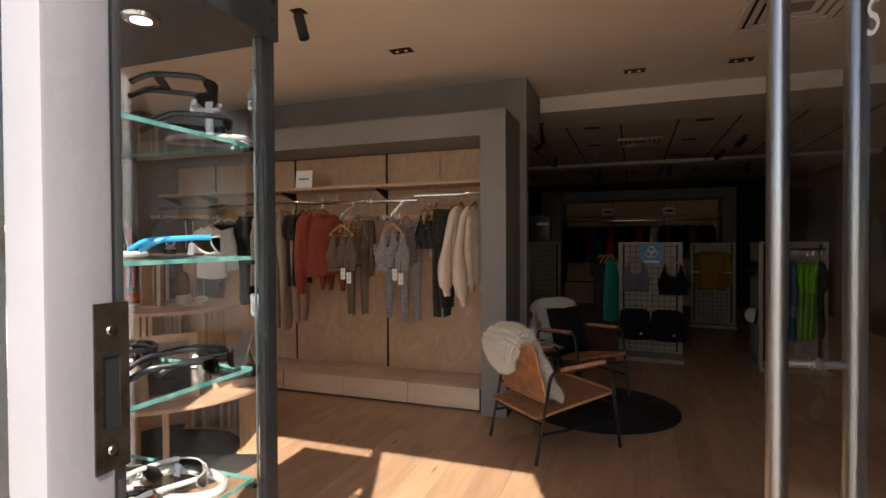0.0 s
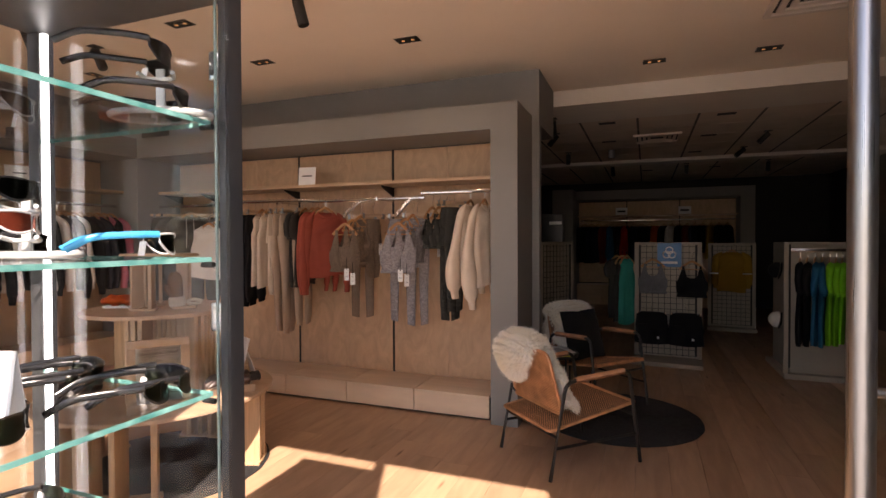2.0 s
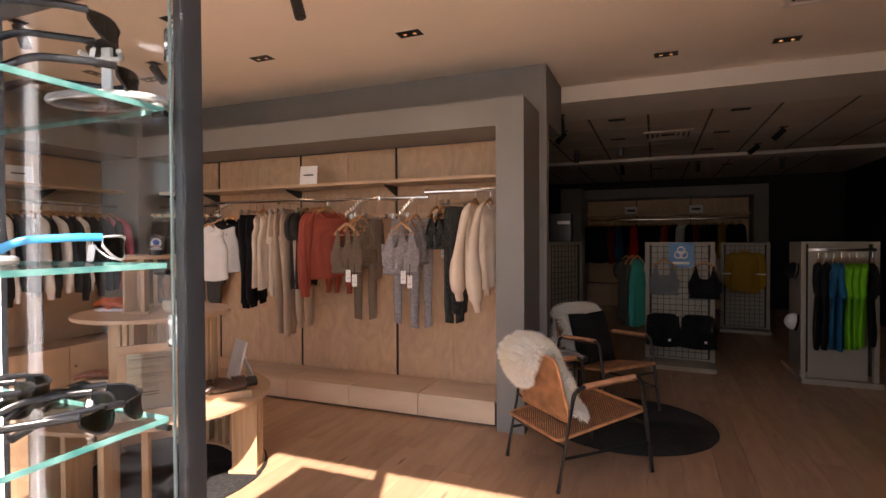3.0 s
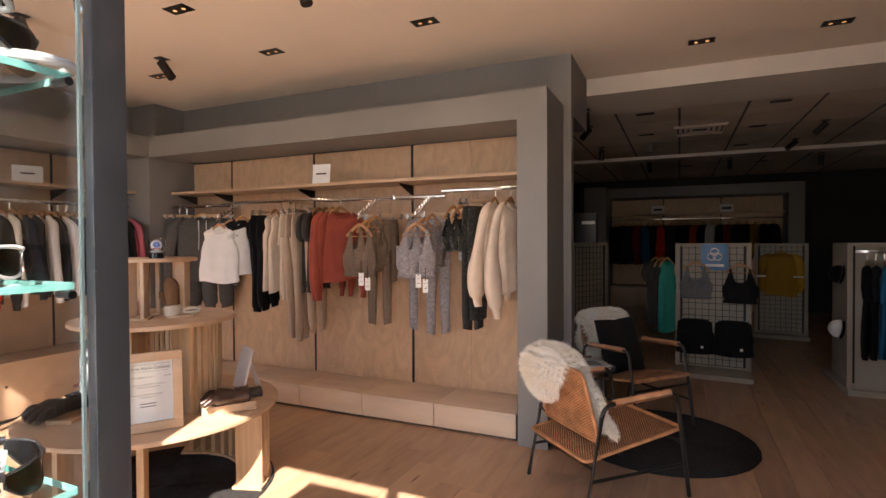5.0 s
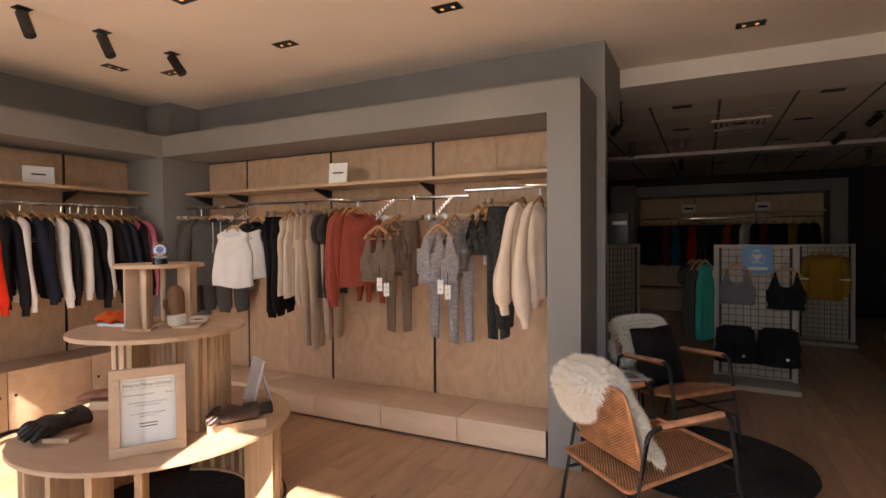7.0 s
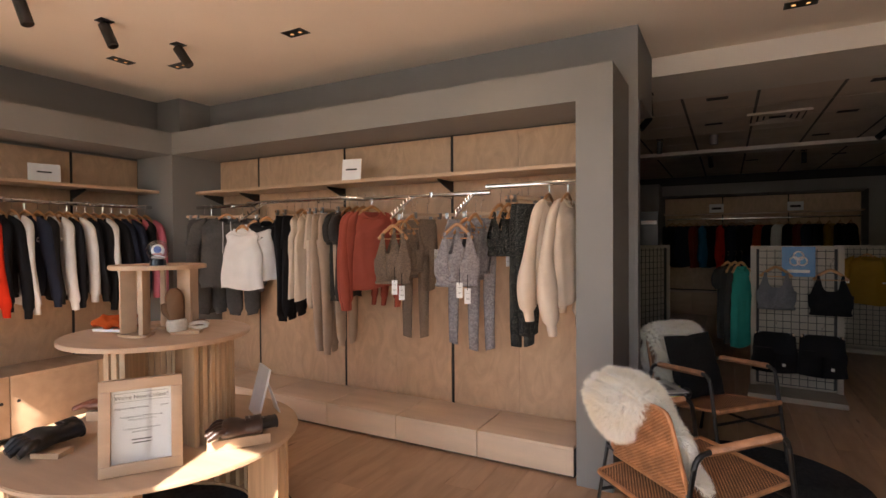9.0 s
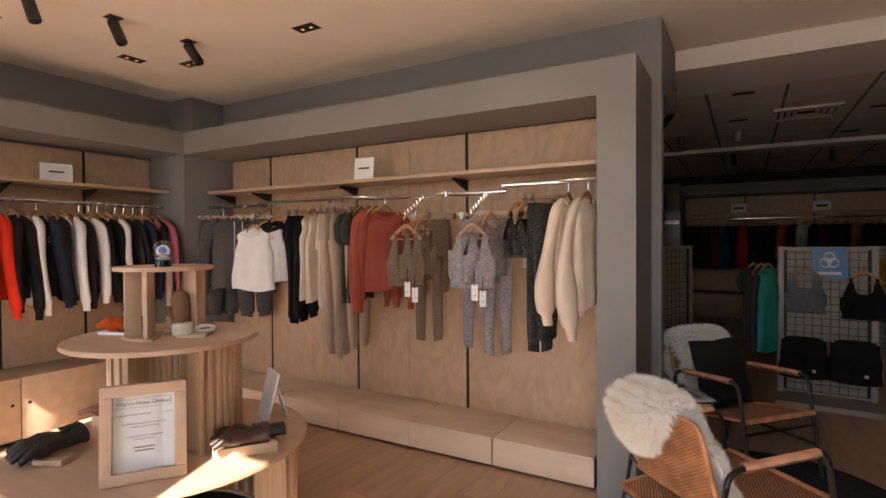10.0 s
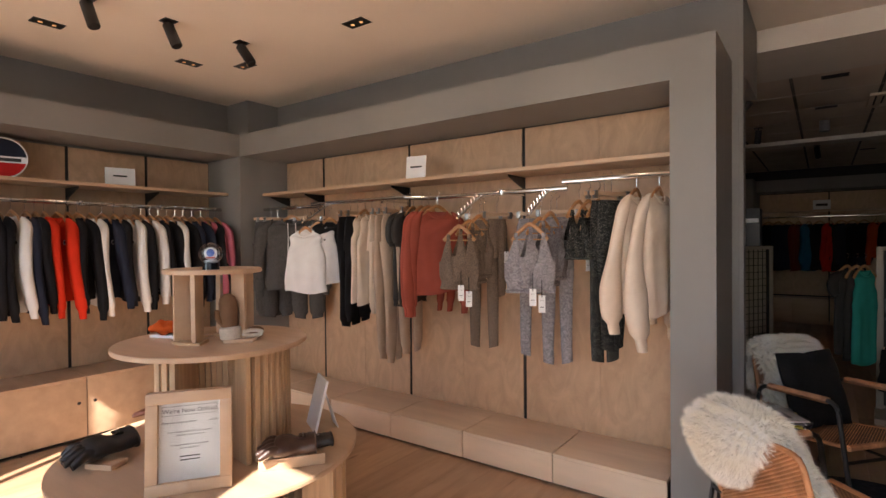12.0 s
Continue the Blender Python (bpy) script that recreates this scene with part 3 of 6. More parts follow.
for x, y, dx, dy in ((VX1 - 0.032, VY1 - 0.044, 0.016, 0.041), (VX0, VY1 - 0.045, 0.038, 0.03), (VX0, VY0, 0.038, 0.03), (VX1 - 0.038, VY0, 0.038, 0.026)):
    part("post", boxed(x, x + dx, y, y + dy, 0.0, 2.05, 0.002), M_FRAME, vit)
part("top_box", boxed(VX0 + 0.003, VX1 - 0.003, VY0 + 0.003, VY1 - 0.003, 1.815, 2.04, 0.003), M_FRAME, vit)
part("plinth", boxed(VX0 + 0.003, VX1 - 0.003, VY0 + 0.003, VY1 - 0.003, 0.0, 0.36, 0.003), M_FRAME, vit)
for i, q in enumerate(((VX1 - 0.009, VX1 - 0.003, VY0 + 0.05, VY1 - 0.05), (VX0 + 0.003, VX0 + 0.009, VY0 + 0.05, VY1 - 0.05), (VX0 + 0.045, VX1 - 0.045, VY1 - 0.009, VY1 - 0.003), (VX0 + 0.045, VX1 - 0.045, VY0 + 0.003, VY0 + 0.009))):
    part("glass_side", boxed(*q, 0.361, 1.814), M_GLASS, vit).visible_shadow = False
SHELF_Z = (1.587, 1.347, 1.108, 0.868, 0.628)
for z in SHELF_Z:
    sh = part("glass_shelf", boxed(VX0 + 0.046, VX1 - 0.046, VY0 + 0.02, VY1 - 0.05, z - 0.008, z), M_GLASS, vit)
    sh.visible_shadow = False
    part("shelf_edge", boxed(VX1 - 0.0455, VX1 - 0.044, VY0 + 0.02, VY1 - 0.05, z - 0.008, z), M_GLASS_EDGE, sh, "bright green glass edge")
    part("shelf_edge", boxed(VX0 + 0.046, VX1 - 0.046, VY1 - 0.0495, VY1 - 0.0485, z - 0.008, z), M_GLASS_EDGE, sh)
    part("shelf_pin", cyl(bmesh.new(), (VX1 - 0.055, VY1 - 0.06, z - 0.013), (VX1 - 0.03, VY1 - 0.06, z - 0.013), 0.005), M_BLACK, sh)
for x in (VX0 + 0.043,):
    part("led_strip", boxed(x, x + 0.008, VY1 - 0.045, VY1 - 0.034, 0.37, 1.81), M_LED, vit, "bright white vertical light strip")
for z in (1.69, 1.238):
    bm = boxed(VX1 - 0.062, VX1 - 0.0345, VY1 - 0.036, VY1 - 0.020, z - 0.026, z + 0.026, 0.003)
    for k in (-0.015, 0.015):
        cyl(bm, (VX1 - 0.048, VY1 - 0.041, z + k), (VX1 - 0.048, VY1 - 0.0355, z + k), 0.005)
    part("hinge", bm, M_CHROME, vit, "chrome glass-door hinge")
part("door_edge", boxed(VX1 - 0.0375, VX1 - 0.0335, VY1 - 0.048, VY1 - 0.0445, 0.361, 1.814), mat("frosted_glass_edge", (0.30, 0.38, 0.36), 0.25, var=0.1, scale=20), vit, "pale edge of the glass door")
for x, y in ((0.03, -3.20), (-0.17, -3.20), (-0.07, -3.42)):
    d = part("spot_ring", cyl(bmesh.new(), (x, y, 1.808), (x, y, 1.8149), 0.032, 0.036, seg=24), M_CHROME, vit, "round chrome recessed lamp")
    part("lamp_face", cyl(bmesh.new(), (x, y, 1.8065), (x, y, 1.8078), 0.019, seg=20), M_LAMPW, d)
for k in (0.035, 0.075, 0.115):
    part("bolt", cyl(bmesh.new(), (VX1 - 0.0035, VY1 - 0.024, 1.82 + k), (VX1 + 0.001, VY1 - 0.024, 1.82 + k), 0.006, seg=10), M_BLACK, vit)


def pair_of_glasses(m, frame_m, lens_m, temple_m, label, tag=True, wrap=0.035, h=0.042):
    """Sport sunglasses: they look towards local -y and stand on the lower rim."""
    g = thing("sunglasses", m, label, "sunglasses", "sunglasses in the display cabinet")
    n = 9
    for s in (-1, 1):
        top, low, rim = [], [], []
        for i in range(n):
            u = i / (n - 1)
            x = s * (0.010 + 0.060 * u)
            y = wrap * (u ** 2)
            zt = h * (0.92 + 0.1 * math.sin(u * 2.6))
            zl = h * (0.12 + 0.28 * (u - 0.45) ** 2 * 4 * (0.6 + u))
            top.append(Vector((x, y, zt)))
            low.append(Vector((x, y, min(zl, zt - 0.006))))
        bm = bmesh.new()
        A = [bm.verts.new(p) for p in top]
        B = [bm.verts.new(p) for p in low]
        C = [bm.verts.new(p + Vector((0, 0.002, 0))) for p in top]
        D = [bm.verts.new(p + Vector((0, 0.002, 0))) for p in low]
        for i in range(n - 1):
            bm.faces.new((A[i], A[i + 1], B[i + 1], B[i]))
            bm.faces.new((C[i + 1], C[i], D[i], D[i + 1]))
        part("lens", bm, lens_m, g, "dark tinted lens")
        part("rim", tube(bmesh.new(), top + low[::-1], 0.0021, seg=8, closed=True), frame_m, g)
        e = top[-1]
        part("temple", tube(bmesh.new(), bend([e, e + Vector((s * 0.003, 0.03, 0.0)), e + Vector((-s * 0.004, 0.10, -0.004)), e + Vector((-s * 0.012, 0.135, -0.026))], 0.02), 0.0031, seg=8, flat=1.9), temple_m, g)
    part("bridge", tube(bmesh.new(), [(-0.012, 0, h * 0.9), (0, -0.002, h * 0.96), (0.012, 0, h * 0.9)], 0.003, seg=6), frame_m, g)
    if tag:
        t = boxed(-0.009, 0.009, -0.0005, 0.0005, -0.014, 0.014)
        bmesh.ops.transform(t, matrix=pose(0.07, 0.04, h * 0.35, 10, 0, 30), verts=t.verts)
        part("price_tag", t, M_PAPER, g, "small white price tag", smooth=False)
        part("tag_string", tube(bmesh.new(), bend([(0.0705, 0.036, h * 0.9), (0.082, 0.038, h * 0.6), (0.07, 0.04, h * 0.66)], 0.008), 0.0011, seg=5), M_PAPER, g)
    return g


M_PLBLACK = mat("gloss_black_plastic", (0.018, 0.018, 0.02), 0.2, var=0.1, scale=40, bump=0.02)
M_PLWHITE = mat("white_plastic", (0.8, 0.8, 0.82), 0.3, var=0.03, scale=30, bump=0.02)
M_PLBLUE = mat("cyan_plastic", (0.03, 0.36, 0.68), 0.3, var=0.05, scale=30, bump=0.02)
M_PLBROWN = mat("amber_plastic", (0.16, 0.03, 0.015), 0.2, var=0.2, scale=30, bump=0.02)
M_PLCLEAR = glass_mat("smoke_lens", (0.10, 0.115, 0.08))
M_PLGREY = glass_mat("grey_lens", (0.30, 0.33, 0.36))
M_CLEARFRAME = mat("clear_frame", (0.62, 0.62, 0.6), 0.2, var=0.1, scale=30, bump=0.02)
def acrylic_stand(x, y, k, lifts, label):
    """An oval foot with an upright and a cradle for each pair of glasses."""
    a = thing("display_stand", pose(x, y, SHELF_Z[k] + 0.001, 0, 0, 20), label, "display stand", "acrylic stands")
    part("foot", tube(bmesh.new(), [(0.085 * math.cos(t), 0.045 * math.sin(t), 0.006) for t in (i * math.pi / 14 for i in range(28))], 0.006, seg=8, closed=True), M_ACRYLIC, a)
    part("foot_plate", slab(bmesh.new(), [(0.083 * math.cos(t), 0.043 * math.sin(t)) for t in (i * math.pi / 14 for i in range(28))], 0.003, 0.007), M_GLASS, a)
    part("upright", boxed(-0.008, 0.008, -0.003, 0.003, 0.006, max(lifts) + 0.012, 0.002), M_ACRYLIC, a)
    for z in lifts:
        part("cradle", tube(bmesh.new(), bend([(-0.030, -0.018, z), (-0.024, 0, z - 0.006), (0.024, 0, z - 0.006), (0.030, -0.018, z)], 0.012), 0.004, seg=8), M_ACRYLIC, a)


M_ACRYLIC = mat("clear_acrylic", (0.50, 0.52, 0.52), 0.12, var=0.1, scale=30, bump=0.02)
acrylic_stand(0.085, -3.085, 0, (0.075,), "clear acrylic sunglasses stand on the top shelf")
acrylic_stand(-0.085, -3.20, 1, (0.035, 0.085), "clear acrylic two-tier sunglasses stand")
acrylic_stand(0.03, -3.20, 4, (0.04,), "clear acrylic sunglasses stand on the lowest shelf")
for x, y, k, up_z, rz, fm, lm, tm, lab in (
    (0.095, -3.075, 0, 0.076, 142, M_PLBLACK, M_PLCLEAR, M_PLBLACK, "black wrap sunglasses raised on a clear stand"),
    (0.115, -3.060, 0, 0, 150, M_PLBLACK, M_PLCLEAR, M_PLBLACK, "black sport sunglasses on the top shelf"),
    (-0.15, -3.15, 0, 0, 140, M_CLEARFRAME, M_PLGREY, M_CLEARFRAME, "clear framed sunglasses with a white tag"),
    (-0.06, -3.36, 0, 0, 135, M_PLBLACK, M_PLGREY, M_PLBLACK, "black sport sunglasses with grey lenses"),
    (0.080, -3.060, 1, 0, 150, M_PLWHITE, M_PLCLEAR, M_PLBLUE, "white sport sunglasses with bright blue temples"),
    (-0.075, -3.195, 1, 0.036, 128, M_PLWHITE, M_PLBROWN, M_PLWHITE, "white sunglasses with amber lenses on a stand"),
    (-0.075, -3.195, 1, 0.088, 128, M_PLBLACK, M_PLCLEAR, M_PLBLACK, "black sport sunglasses with green accents on a stand"),
    (-0.20, -3.10, 1, 0, 150, M_PLBLACK, M_PLCLEAR, M_PLBLACK, "black wrap sunglasses at the back of a shelf"),
    (0.122, -3.110, 2, 0, 140, M_PLBLACK, M_PLCLEAR, M_PLBLACK, "black wrap sunglasses with green lenses"),
    (0.105, -3.055, 2, 0, 154, M_PLBLACK, M_PLCLEAR, M_PLBLACK, "black sunglasses with a red mark and white tie"),
    (-0.09, -3.070, 2, 0, 148, M_PLBLACK, M_PLCLEAR, M_PLBLACK, "black sport sunglasses with white tags"),
    (-0.055, -3.115, 2, 0, 142, M_PLBLACK, M_PLCLEAR, M_PLBLACK, "black half-rim sunglasses with a tag"),
    (0.085, -3.305, 2, 0, 138, M_PLBLACK, M_PLCLEAR, M_PLBLACK, "black sunglasses with green mirrored lenses"),
    (0.075, -3.10, 3, 0, 150, M_CLEARFRAME, M_PLGREY, M_CLEARFRAME, "clear framed sunglasses on the dish"),
    (0.03, -3.17, 3, 0, 140, M_PLBLACK, M_PLCLEAR, M_PLBLACK, "black sport sunglasses with green lenses"),
    (0.10, -3.24, 3, 0, 144, M_PLBLACK, M_PLBROWN, M_CLEARFRAME, "brown lens sunglasses with clear temples"),
    (-0.13, -3.12, 3, 0, 146, M_PLBLACK, M_PLCLEAR, M_PLBLACK, "black wrap sunglasses on the lower shelf"),
    (-0.04, -3.27, 3, 0, 132, M_PLBROWN, M_PLBROWN, M_PLBLACK, "brown tinted sunglasses with tag"),
    (-0.10, -3.30, 4, 0, 140, M_PLBLACK, M_PLCLEAR, M_PLBLACK, "black sunglasses in a row below"),
    (0.10, -3.33, 4, 0, 146, M_PLWHITE, M_PLCLEAR, M_PLBLACK, "white framed sunglasses on the lowest shelf"),
    (0.04, -3.195, 4, 0.041, 150, M_PLBLACK, M_PLCLEAR, M_PLBLACK, "black wrap sunglasses on the lowest stand")):
    pair_of_glasses(pose(x, y, SHELF_Z[k] + 0.0015 + up_z, 0, 0, rz) @ Matrix.Scale(0.94, 4), fm, lm, tm, lab)
st = thing("display_stand", pose(0.05, -3.14, SHELF_Z[3]), "clear acrylic sunglasses display dish with white rim", "display stand")
part("dish", tube(bmesh.new(), [(0.10 * math.cos(a), 0.06 * math.sin(a), 0.012) for a in (i * math.pi / 12 for i in range(24))], 0.010, seg=8, closed=True), M_CLEARFRAME, st)
tc = thing("tent_card", pose(-0.06, -3.36, SHELF_Z[2] + 0.001, 0, 0, 60), "white folded tent card with coloured stripe", "card")
bm = slab(bmesh.new(), [(-0.055, 0.0), (0.055, 0.0), (0.0, 0.19), (-0.02, 0.19)], -0.001, 0.001, pose(0, 0, 0, 78, 0, 0))
part("face", bm, M_PAPER, tc, smooth=False)
part("stripe", slab(bmesh.new(), [(-0.05, 0.01), (-0.01, 0.01), (-0.03, 0.07), (-0.048, 0.06)], 0.0012, 0.0018, pose(0, 0, 0, 78, 0, 0)), mat("magenta_print", (0.5, 0.05, 0.3), 0.5, second=(0.05, 0.25, 0.6), scale=20), tc, smooth=False)

# ---- lounge chairs ----
def weave(bm, quad, nu, nv, r):
    """Round strands over a four-cornered panel (corners a, b, c, d in order), across and along, the crossings offset by turns."""
    a, b, c, d = (Vector(p) for p in quad)
    nor = (b - a).cross(d - a).normalized()
    at = lambda u, v: (a * (1 - u) + b * u) * (1 - v) + (d * (1 - u) + c * u) * v
    for j in range(nv):
        v = (j + 0.5) / nv
        pts = [at(i / nu, v) + nor * (r * 0.75 * (1 if (i + j) % 2 else -1)) for i in range(nu + 1)]
        tube(bm, pts, r, seg=4)
    return bm


# darkened rattan colour: thin sheets for the shade between the woven strands
M_RATTAN_SHADE = mat("rattan_gap_shade", (0.17, 0.075, 0.032), 0.65, var=0.2, scale=14)


def lounge_chair(m, label):
    ch = thing("lounge_chair", m, label, "chair", "rattan lounge chairs")
    hw = 0.275
    for s in (-1, 1):
        x = s * hw
        part("side_frame", tube(bmesh.new(), bend([(x, -0.31, 0.004), (x, -0.20, 0.555), (x, 0.27, 0.585), (x, 0.36, 0.004)], 0.055), 0.0115, seg=10), M_BLACK, ch, "bent black steel tube frame")
        arm = bmesh.new()
        n = 64
        for i in range(n):
            y = -0.135 + 0.355 * i / (n - 1)
            tube(arm, [(x + 0.019 * math.cos(t), y, 0.560 + 0.025 * (y + 0.2) / 0.47 + 0.016 * math.sin(t)) for t in (2 * math.pi * k / 8 for k in range(8))], 0.0032, seg=4, closed=True)
        part("armrest", arm, M_RATTAN, ch, "armrest wrapped in honey rattan")
        part("stretcher", tube(bmesh.new(), [(x, -0.272, 0.185), (x, 0.338, 0.185)], 0.009), M_BLACK, ch)
    part("cross_bar", tube(bmesh.new(), [(-hw, -0.262, 0.245), (hw, -0.262, 0.245)], 0.009), M_BLACK, ch)
    part("cross_bar", tube(bmesh.new(), [(-hw, 0.318, 0.30), (hw, 0.318, 0.30)], 0.009), M_BLACK, ch)
    w = 0.262
    seat = [(-w, -0.30, 0.285), (w, -0.30, 0.285), (w, 0.315, 0.375), (-w, 0.315, 0.375)]
    tagged(part("seat", weave(bmesh.new(), seat, 46, 82, 0.0035), M_RATTAN, ch, "woven honey rattan seat"), kind="stuff")
    part("seat_core", slab(bmesh.new(), [(-w, -0.30), (w, -0.30), (w, 0.33), (-w, 0.33)], -0.002, 0.002, Matrix.Translation((0, -0.0, 0.33)) @ pose(0, 0, 0, 8.4, 0, 0)), M_RATTAN_SHADE, ch, smooth=False)
    part("seat_edge", tube(bmesh.new(), bend([(-w, 0.31, 0.375), (-w, -0.30, 0.284), (w, -0.30, 0.284), (w, 0.31, 0.375)], 0.03), 0.010), M_RATTAN, ch)
    part("seat_lip", tube(bmesh.new(), [(-w, 0.318, 0.374), (w, 0.318, 0.374)], 0.016), M_RATTAN, ch)
    bq = [(-0.25, -0.205, 0.36), (0.25, -0.205, 0.36), (0.235, -0.30, 0.725), (-0.235, -0.30, 0.725)]
    tagged(part("backrest", weave(bmesh.new(), bq, 42, 52, 0.0034), M_RATTAN, ch, "woven honey rattan backrest"), kind="stuff")
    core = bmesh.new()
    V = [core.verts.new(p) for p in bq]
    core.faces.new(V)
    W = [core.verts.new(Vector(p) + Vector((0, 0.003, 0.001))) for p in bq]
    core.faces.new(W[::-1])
    part("back_core", core, M_RATTAN_SHADE, ch, smooth=False)
    part("back_edge", tube(bmesh.new(), bend([*bq, bq[0]], 0.05), 0.010), M_RATTAN, ch)
    for s in (-1, 1):
        part("back_strut", tube(bmesh.new(), [(s * hw, -0.235, 0.40), (s * 0.245, -0.215, 0.38)], 0.008), M_BLACK, ch)
    return ch


def fleece(m, path, halfw, label, seed, x0=0.0, x1=0.0):
    """A sheepskin laid along a path (y, z), with tufts of wool all over."""
    f = thing("sheepskin", m, label, "sheepskin")
    r = random.Random(seed)
    pts = bend([(0, y, z) for y, z in path], 0.06, 5)
    d = [0]
    for a, b in zip(pts, pts[1:]):
        d.append(d[-1] + (b - a).length)
    N, MW = 30, 16

    def at(s):
        t = s * d[-1]
        for i in range(len(pts) - 1):
            if d[i + 1] >= t - 1e-9:
                k = (t - d[i]) / max(d[i + 1] - d[i], 1e-6)
                return pts[i].lerp(pts[i + 1], k), (pts[i + 1] - pts[i]).normalized()
        return pts[-1], (pts[-1] - pts[-2]).normalized()
    bm = bmesh.new()
    up, dn = [], []
    for i in range(N + 1):
        s = i / N
        p, t = at(s)
        nn = Vector((0, -t.z, t.y))
        end = min(s, 1 - s)
        wv = halfw * (min(1, (end * 7) ** 0.5) if end < 0.14 else 1) * (1 + 0.13 * math.sin(s * 17 + seed) + 0.08 * math.sin(s * 31))
        ru, rd = [], []
        for j in range(MW + 1):
            u = 2 * j / MW - 1
            th = 0.050 * (1 - u ** 4) * (0.4 + min(1, end * 8) * 0.6) + 0.004
            sag = -0.012 * (abs(u) ** 3)
            q = p + Vector((u * wv + x0 + (x1 - x0) * s, 0, sag))
            ru.append(bm.verts.new(q + nn * (th + 0.006 * noise.noise(q * 22))))
            rd.append(bm.verts.new(q - nn * 0.002))
        up.append(ru)
        dn.append(rd)
    for i in range(N):
        for j in range(MW):
            bm.faces.new((up[i][j], up[i][j + 1], up[i + 1][j + 1], up[i + 1][j]))
            bm.faces.new((dn[i][j + 1], dn[i][j], dn[i + 1][j], dn[i + 1][j + 1]))
        bm.faces.new((up[i][0], up[i + 1][0], dn[i + 1][0], dn[i][0]))
        bm.faces.new((up[i + 1][MW], up[i][MW], dn[i][MW], dn[i + 1][MW]))
    for e in (0, N):
        for j in range(MW):
            bm.faces.new((up[e][j], dn[e][j], dn[e][j + 1], up[e][j + 1]))
    bmesh.ops.recalc_face_normals(bm, faces=bm.faces)
    bm.normal_update()
    outer = {v for row in up for v in row}
    faces = [(fc.calc_center_median(), fc.normal.copy(), fc.calc_area(), [v.co.copy() for v in fc.verts]) for fc in bm.faces if sum(v in outer for v in fc.verts) > 1]
    part("hide", bm, M_FLEECE, f)
    V, F = [], []
    tot = sum(a for _, _, a, _ in faces)
    for c, n, a, vs in faces:
        for _ in range(max(1, int(70000 * a / tot))):
            w = [r.random() for _ in vs]
            sw = sum(w)
            p = sum((v * (k / sw) for v, k in zip(vs, w)), Vector())
            rv = Vector((r.gauss(0, 1), r.gauss(0, 1), r.gauss(0, 1)))
            flow = noise.noise_vector(p * 16) * 0.9
            dr = (n * 0.85 + rv * 0.34 + flow * 0.50 + Vector((0, 0, -0.25))).normalized()
            sd = dr.cross(rv).normalized() * 0.0009
            L = 0.020 + r.random() * 0.026
            b0 = len(V)
            mid = p + dr * L * 0.55 + Vector((0, 0, -0.002))
            tip = p + dr * L + Vector((0, 0, -0.006)) + rv * 0.002
            V += [p - sd, p + sd, mid + sd * 0.8, mid - sd * 0.8, tip]
            F += [(b0, b0 + 1, b0 + 2, b0 + 3), (b0 + 3, b0 + 2, b0 + 4)]
    me = bpy.data.meshes.new("wool")
    me.from_pydata(V, [], F)
    me.materials.append(M_FLEECE)
    o = tagged(new("wool", me), kind="stuff")
    o.parent = f
    return f


C1 = pose(0.395, -0.375, 0, 0, 0, -45)
C2 = pose(0.44, 0.90, 0.011, 0, 0, -131)
lounge_chair(C1, "black tube lounge chair woven in honey rattan")
lounge_chair(C2, "rattan lounge chair with a black cushion beside a side table")
fleece(C1, [(-0.275, 0.52), (-0.330, 0.64), (-0.345, 0.72), (-0.31, 0.770), (-0.245, 0.74), (-0.20, 0.57), (-0.15, 0.40), (-0.05, 0.36)], 0.158, "cream sheepskin thrown over a chair's back", 3, -0.13, 0.13)
fleece(C2, [(-0.30, 0.42), (-0.36, 0.66), (-0.33, 0.775), (-0.25, 0.70), (-0.17, 0.42)], 0.22, "cream sheepskin over the second chair's back", 5, -0.02, 0.02)

M_CUSHION = mat("black_linen", (0.006, 0.006, 0.007), 0.95, var=0.2, scale=60, bump=0.3, fine=400)
cu = thing("cushion", C2 @ pose(0.02, -0.085, 0.545, -72, 0, 4), "square black linen cushion leaning on the chair", "cushion")
bm = bmesh.new()
n = 14
G = {}
for side in (1, -1):
    for i in range(n + 1):
        for j in range(n + 1):
            u, v = 2 * i / n - 1, 2 * j / n - 1
            pinch = 1 - 0.07 * (1 - abs(u * v) ** 0.5)
            h = 0.062 * ((1 - u ** 4) * (1 - v ** 4)) ** 0.6
            if h < 1e-6 and side < 0:
                G[side, i, j] = G[1, i, j]
                continue
            G[side, i, j] = bm.verts.new((0.215 * u * pinch, 0.215 * v * pinch, side * h + 0.004 * noise.noise(Vector((u * 3, v * 3, side)))))
    for i in range(n):
        for j in range(n):
            q = (G[side, i, j], G[side, i + 1, j], G[side, i + 1, j + 1], G[side, i, j + 1])
            bm.faces.new(q if side > 0 else q[::-1])
part("cover", bm, M_CUSHION, cu)

tb = thing("side_table", pose(0.16, 0.62, 0), "small round black metal side table", "side table")
part("top", cyl(bmesh.new(), (0, 0, 0.425), (0, 0, 0.44), 0.20, seg=40), M_BLACK, tb)
part("rim", tube(bmesh.new(), [(0.2 * math.cos(a), 0.2 * math.sin(a), 0.445) for a in (i * math.pi / 20 for i in range(40))], 0.006, seg=6, closed=True), M_BLACK, tb)
for k in range(4):
    a = radians(45 + 90 * k)
    part("leg", tube(bmesh.new(), [(0.165 * math.cos(a), 0.165 * math.sin(a), 0.425), (0.165 * math.cos(a), 0.165 * math.sin(a), 0.011)], 0.008), M_BLACK, tb)
